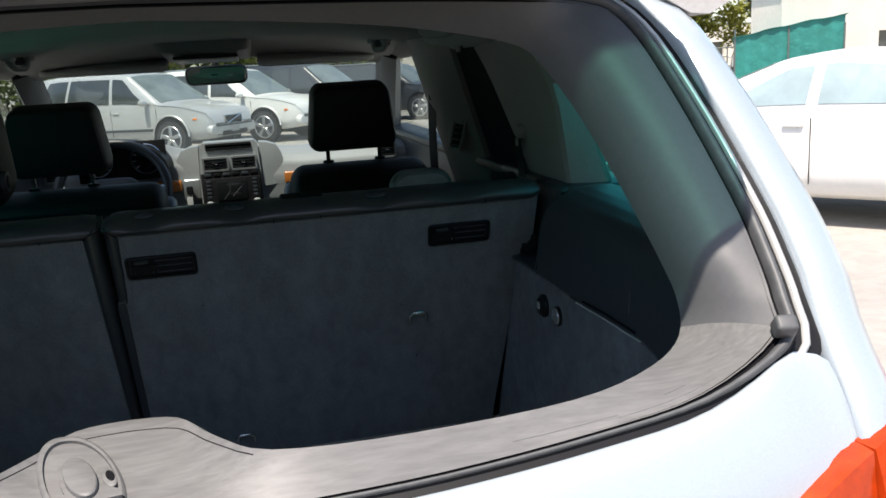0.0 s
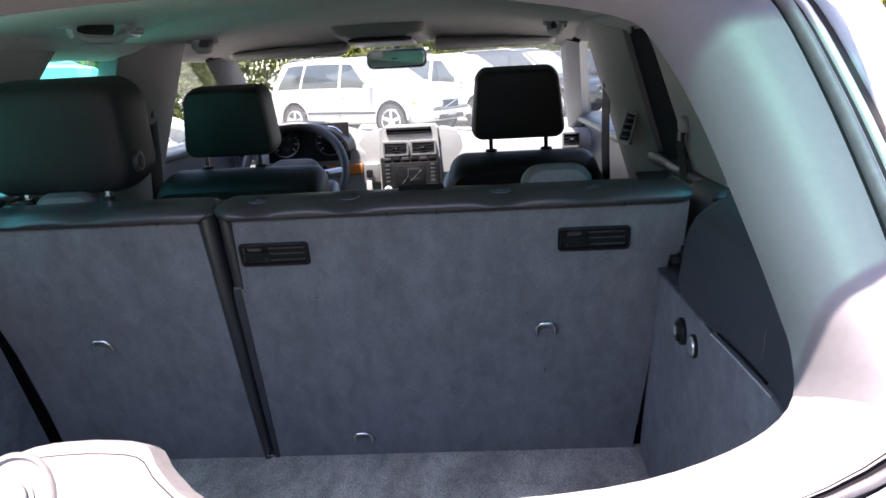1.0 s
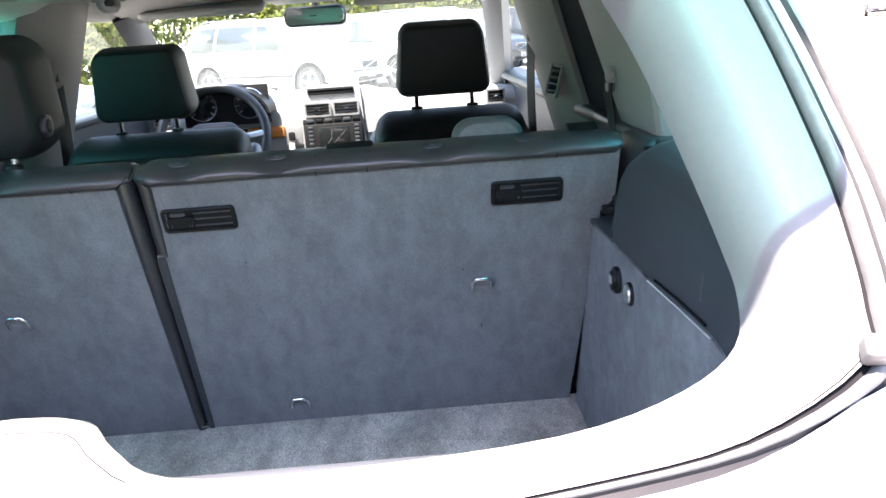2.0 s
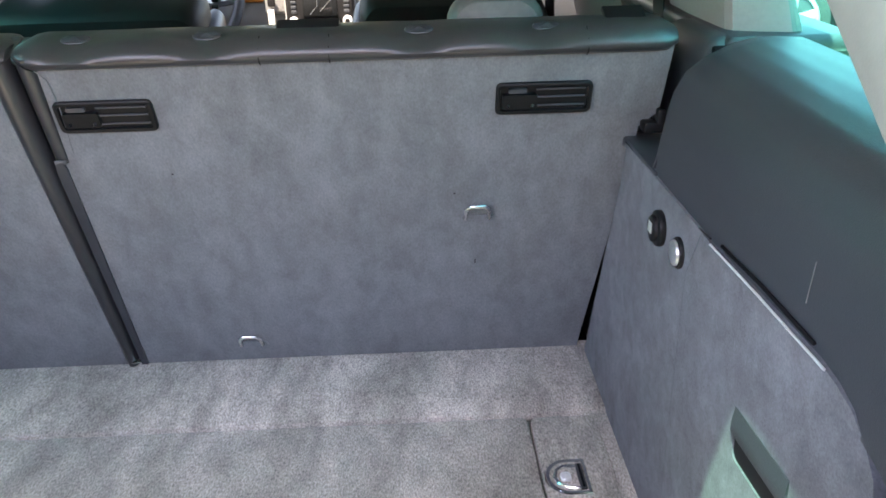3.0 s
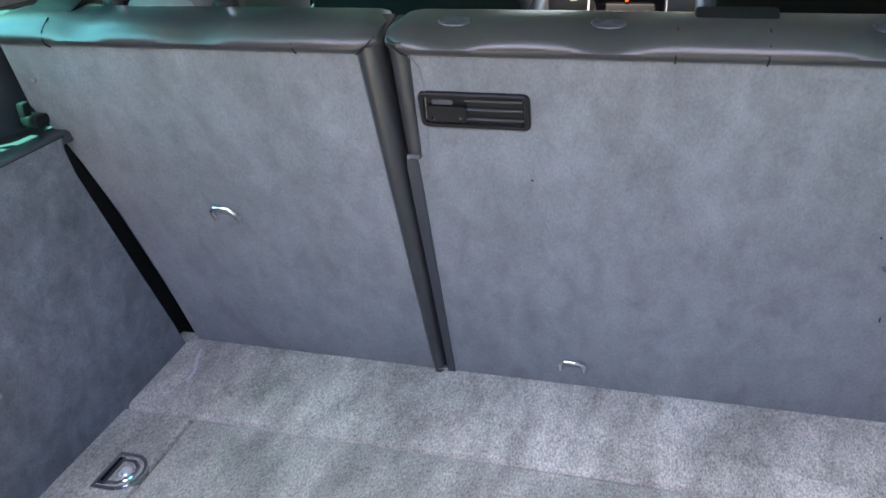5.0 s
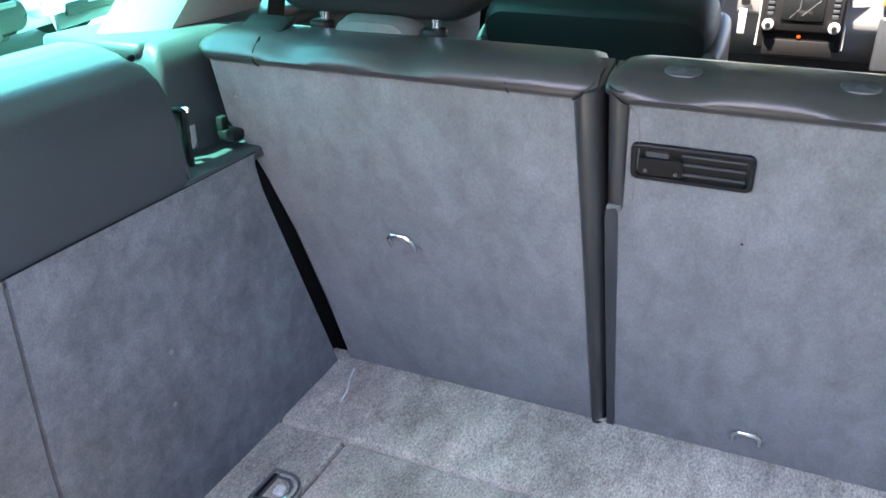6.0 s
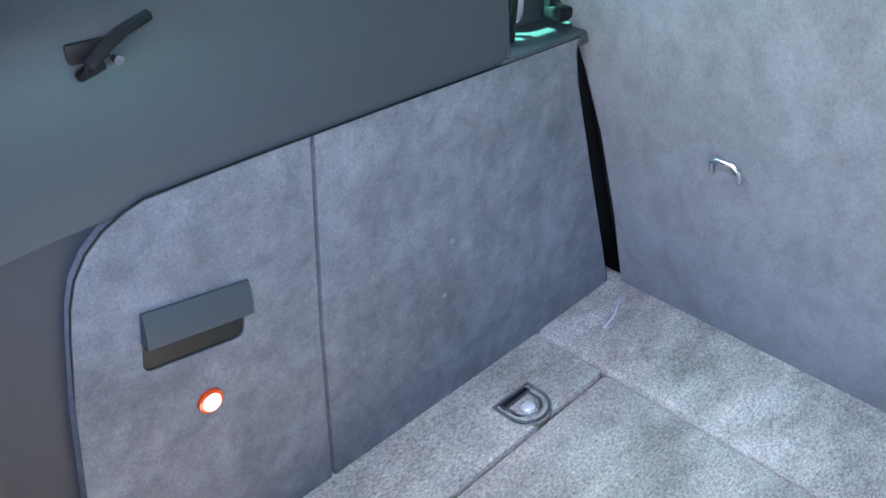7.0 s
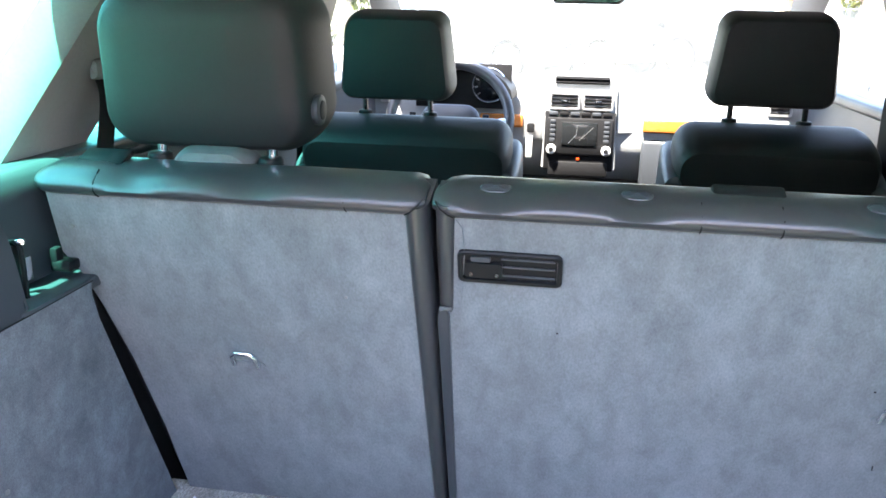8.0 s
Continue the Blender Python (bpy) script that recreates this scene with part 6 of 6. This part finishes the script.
def build_tree(x, y, height, seed, low=0.3, label="leafy yellow-green tree behind the car park"):
    rng = random.Random(seed)
    t = thing("tree", label, "tree", (x, y, GROUND), "trees")
    base = Vector((x, y, GROUND))
    trunk = tube([base, base + Vector((rng.uniform(-0.2, 0.2), 0, height * 0.25)), base + Vector((rng.uniform(-0.4, 0.4), 0.1, height * 0.6))], 0.024 * height, 8)
    crown = bmesh.new()
    for k in range(12):
        a = rng.uniform(0, 2 * math.pi)
        up = low + (0.95 - low) * (k + rng.random()) / 12
        reach = 0.34 * math.sin(math.pi * (0.18 + 0.75 * (up - low) / (1 - low))) * rng.uniform(0.5, 1.1)
        tip = base + Vector((math.cos(a) * height * reach, math.sin(a) * height * reach * 0.8, height * up))
        tube([base + Vector((0, 0, height * max(0.15, up - 0.25))), base.lerp(tip, 0.5) + Vector((0, 0, height * 0.08)), tip], 0.006 * height, 5, trunk)
        for j in range(3):
            c = tip + Vector((rng.uniform(-1, 1), rng.uniform(-1, 1), rng.uniform(-0.8, 0.8))) * height * 0.08
            leaves(crown, rng, c, (height * 0.13, height * 0.13, height * 0.085), 200, height * 0.019)
    part("trunk", trunk, BARK, t)
    part("crown", crown, LEAF, t, "loose green crown", smooth=False)


for i in range(15):
    build_tree(10 + 4.6 * i + (i * 7 % 3), 72 - 1.6 * i + (i * 5 % 4), 9 + (i * 3 % 4), 40 + i, 0.28)
for i in range(7):
    build_tree(-17 + 3.6 * i, 31 + (i * 3 % 5), 6.5 + (i % 3), 80 + i, 0.12, "low dense tree behind the parked cars")


def build_hedge():
    rng = random.Random(5)
    t = thing("hedge", "tall sunlit leafy hedge along the car park", "hedge", (-7, 14, GROUND))
    stems, bm = bmesh.new(), bmesh.new()
    for k in range(16):
        x, y = -5.2 - 0.45 * k, 12.0 + 0.55 * k + rng.uniform(-0.4, 0.4)
        tube([(x, y, GROUND), (x + rng.uniform(-0.2, 0.2), y, GROUND + 1.2), (x + rng.uniform(-0.5, 0.5), y, GROUND + 2.6)], 0.04, 5, stems)
        for j in range(4):
            leaves(bm, rng, (x + rng.uniform(-0.4, 0.4), y + rng.uniform(-0.4, 0.4), GROUND + 0.5 + 0.85 * j), (0.7, 0.7, 0.65), 190, 0.085)
    part("stems", stems, BARK, t)
    part("foliage", bm, HEDGE, t, "dense green leaves", smooth=False)


build_hedge()


def build_shrubs():
    rng = random.Random(9)
    t = thing("shrub_row", "dark green shrubs behind the parked cars", "hedge", (0, 29, GROUND), kind="stuff")
    bm, stems = bmesh.new(), bmesh.new()
    for k in range(23):
        x, y = -19 + 1.05 * k, 28.5 + rng.uniform(-0.5, 0.5)
        tube([(x, y, GROUND), (x, y, GROUND + 2.0)], 0.05, 5, stems)
        for j in range(4):
            leaves(bm, rng, (x, y, GROUND + 0.5 + 0.75 * j), (0.9, 0.8, 0.65), 120, 0.13)
    part("stems", stems, BARK, t)
    part("foliage", bm, HEDGE, t, "dense dark leaves", smooth=False)


build_shrubs()


def build_tent():
    t = thing("market_tent", "green tarpaulin tent with a sloping roof", "tent", (22.5, 32, GROUND))
    x0, x1, y0, y1 = 20.3, 24.7, 30.5, 36
    for x in (x0, (x0 + x1) / 2, x1):
        for y in (y0, y1):
            part("pole", cylinder(0.04, 2.4, (x, y, GROUND + 1.2), "z", 8), STEEL, t)
    part("roof", sheet(lambda u, v: (x0 - 0.1 + (x1 - x0 + 0.2) * u, y0 - 0.1 + 6 * v, 1.35 + 0.95 * u * (1 - 0.25 * u) - 0.25 * v - 0.05 * math.sin(u * math.pi * 3) ** 2), 24, 10, (0, 0, -0.02)), TARP, t, "green sloping canopy", angle=60)
    part("side_wall", sheet(lambda u, v: (x0 + (x1 - x0) * u, y0 + 0.06 * math.sin(u * 40) * (1 - v * 0.7), GROUND + 0.05 + (1.97 + 0.95 * u * (1 - 0.25 * u)) * v), 60, 10, (0, 0.02, 0)), TARP, t, "hanging green side wall", angle=60)
    part("end_wall", sheet(lambda u, v: (x0 + 0.05 * math.sin(u * 36), y0 + 5.8 * u, GROUND + 0.05 + (1.95 - 0.2 * u) * v), 40, 8, (0.02, 0, 0)), TARP, t, "hanging green end wall", angle=60)
    t.matrix_basis = pose(23.7, 32, GROUND, 0, 0, -32)


build_tent()


def build_building():
    t = thing("building", "pale stucco building with dark openings and tiled roof edge", "building", (34, 38, GROUND))
    holes, out = [], [(24.8, GROUND), (52, GROUND), (52, 4.6), (24.8, 4.6)]
    for k in range(6):
        x = 26.0 + 4.2 * k
        holes.append([(x, 0.35), (x + 2.3, 0.35), (x + 2.3, 1.35), (x, 1.35)])
    part("wall", plate(out, lambda u, v, d: (u, 34.0 + d, v), 0.3, holes), STUCCO, t)
    for k in range(6):
        x = 26.0 + 4.2 * k
        w = part("window", box((2.3, 0.04, 1.0), (x + 1.15, 34.2, 0.85), 0.0), CARGLASS, t, "dark window")
        part("window_frame", box((0.06, 0.08, 1.0), (x + 1.15, 34.15, 0.85), 0.0), TRIM, w)
        part("sill", box((2.5, 0.2, 0.08), (x + 1.15, 33.95, 0.31), 0.01), STUCCO, w)
    part("end_wall", box((0.3, 2.2, 5.32), (24.95, 35.4, 1.94), 0.0), STUCCO, t)
    part("roof", box((28, 3, 0.25), (38.4, 35, 4.7), 0.03), STEEL, t, "dark roof edge")
    part("gutter", tube([(24.6, 33.7, 4.6), (52, 33.7, 4.6)], 0.08, 8), PILLAR, t)
    f = thing("building", "long low tan building behind the far trees", "building", (40, 92, GROUND))
    part("wall", plate([(8, GROUND), (90, GROUND), (90, 3.6), (8, 3.6)], lambda u, v, d: (u, 96.0 - 0.3 * (u - 8) + d, v), 0.3, [[(x, 0.3), (x + 1.6, 0.3), (x + 1.6, 1.9), (x, 1.9)] for x in range(10, 86, 5)]), STUCCO, f)
    for x in range(10, 86, 5):
        part("window", box((1.6, 0.04, 1.6), (x + 0.8, 96.2 - 0.3 * (x - 7.2), 1.1), 0.0), CARGLASS, f, "dark window")
    part("roof", box((84, 5, 0.2), (49, 86.5, 3.7), 0.02, 2, Euler((0, 0, math.atan(-0.3))).to_matrix()), STEEL, f)


build_building()


def build_sky_blocker():
    """An unseen plain wall added behind the car to block low sky light."""
    w = link_mesh("wall_blocker", box((70, 0.3, 3.8), (0, -8.0, GROUND + 1.9), 0.02), STUCCO, smooth=False)
    tagged(w, "unseen plain stucco wall added to block low sky light", "wall", kind="structure")


build_sky_blocker()


def build_fence():
    t = thing("fence", "low metal fence behind the far cars", "fence", (34, 58, GROUND))
    for k in range(24):
        part("post", cylinder(0.05, 1.9, (10 + 2.0 * k, 66 - 0.7 * k, GROUND + 0.95), "z", 6), STEEL, t)
    for z in (0.4, 1.1, 1.8):
        part("rail", tube([(10, 66, GROUND + z), (56, 49.9, GROUND + z)], 0.04, 6), STEEL, t)


build_fence()
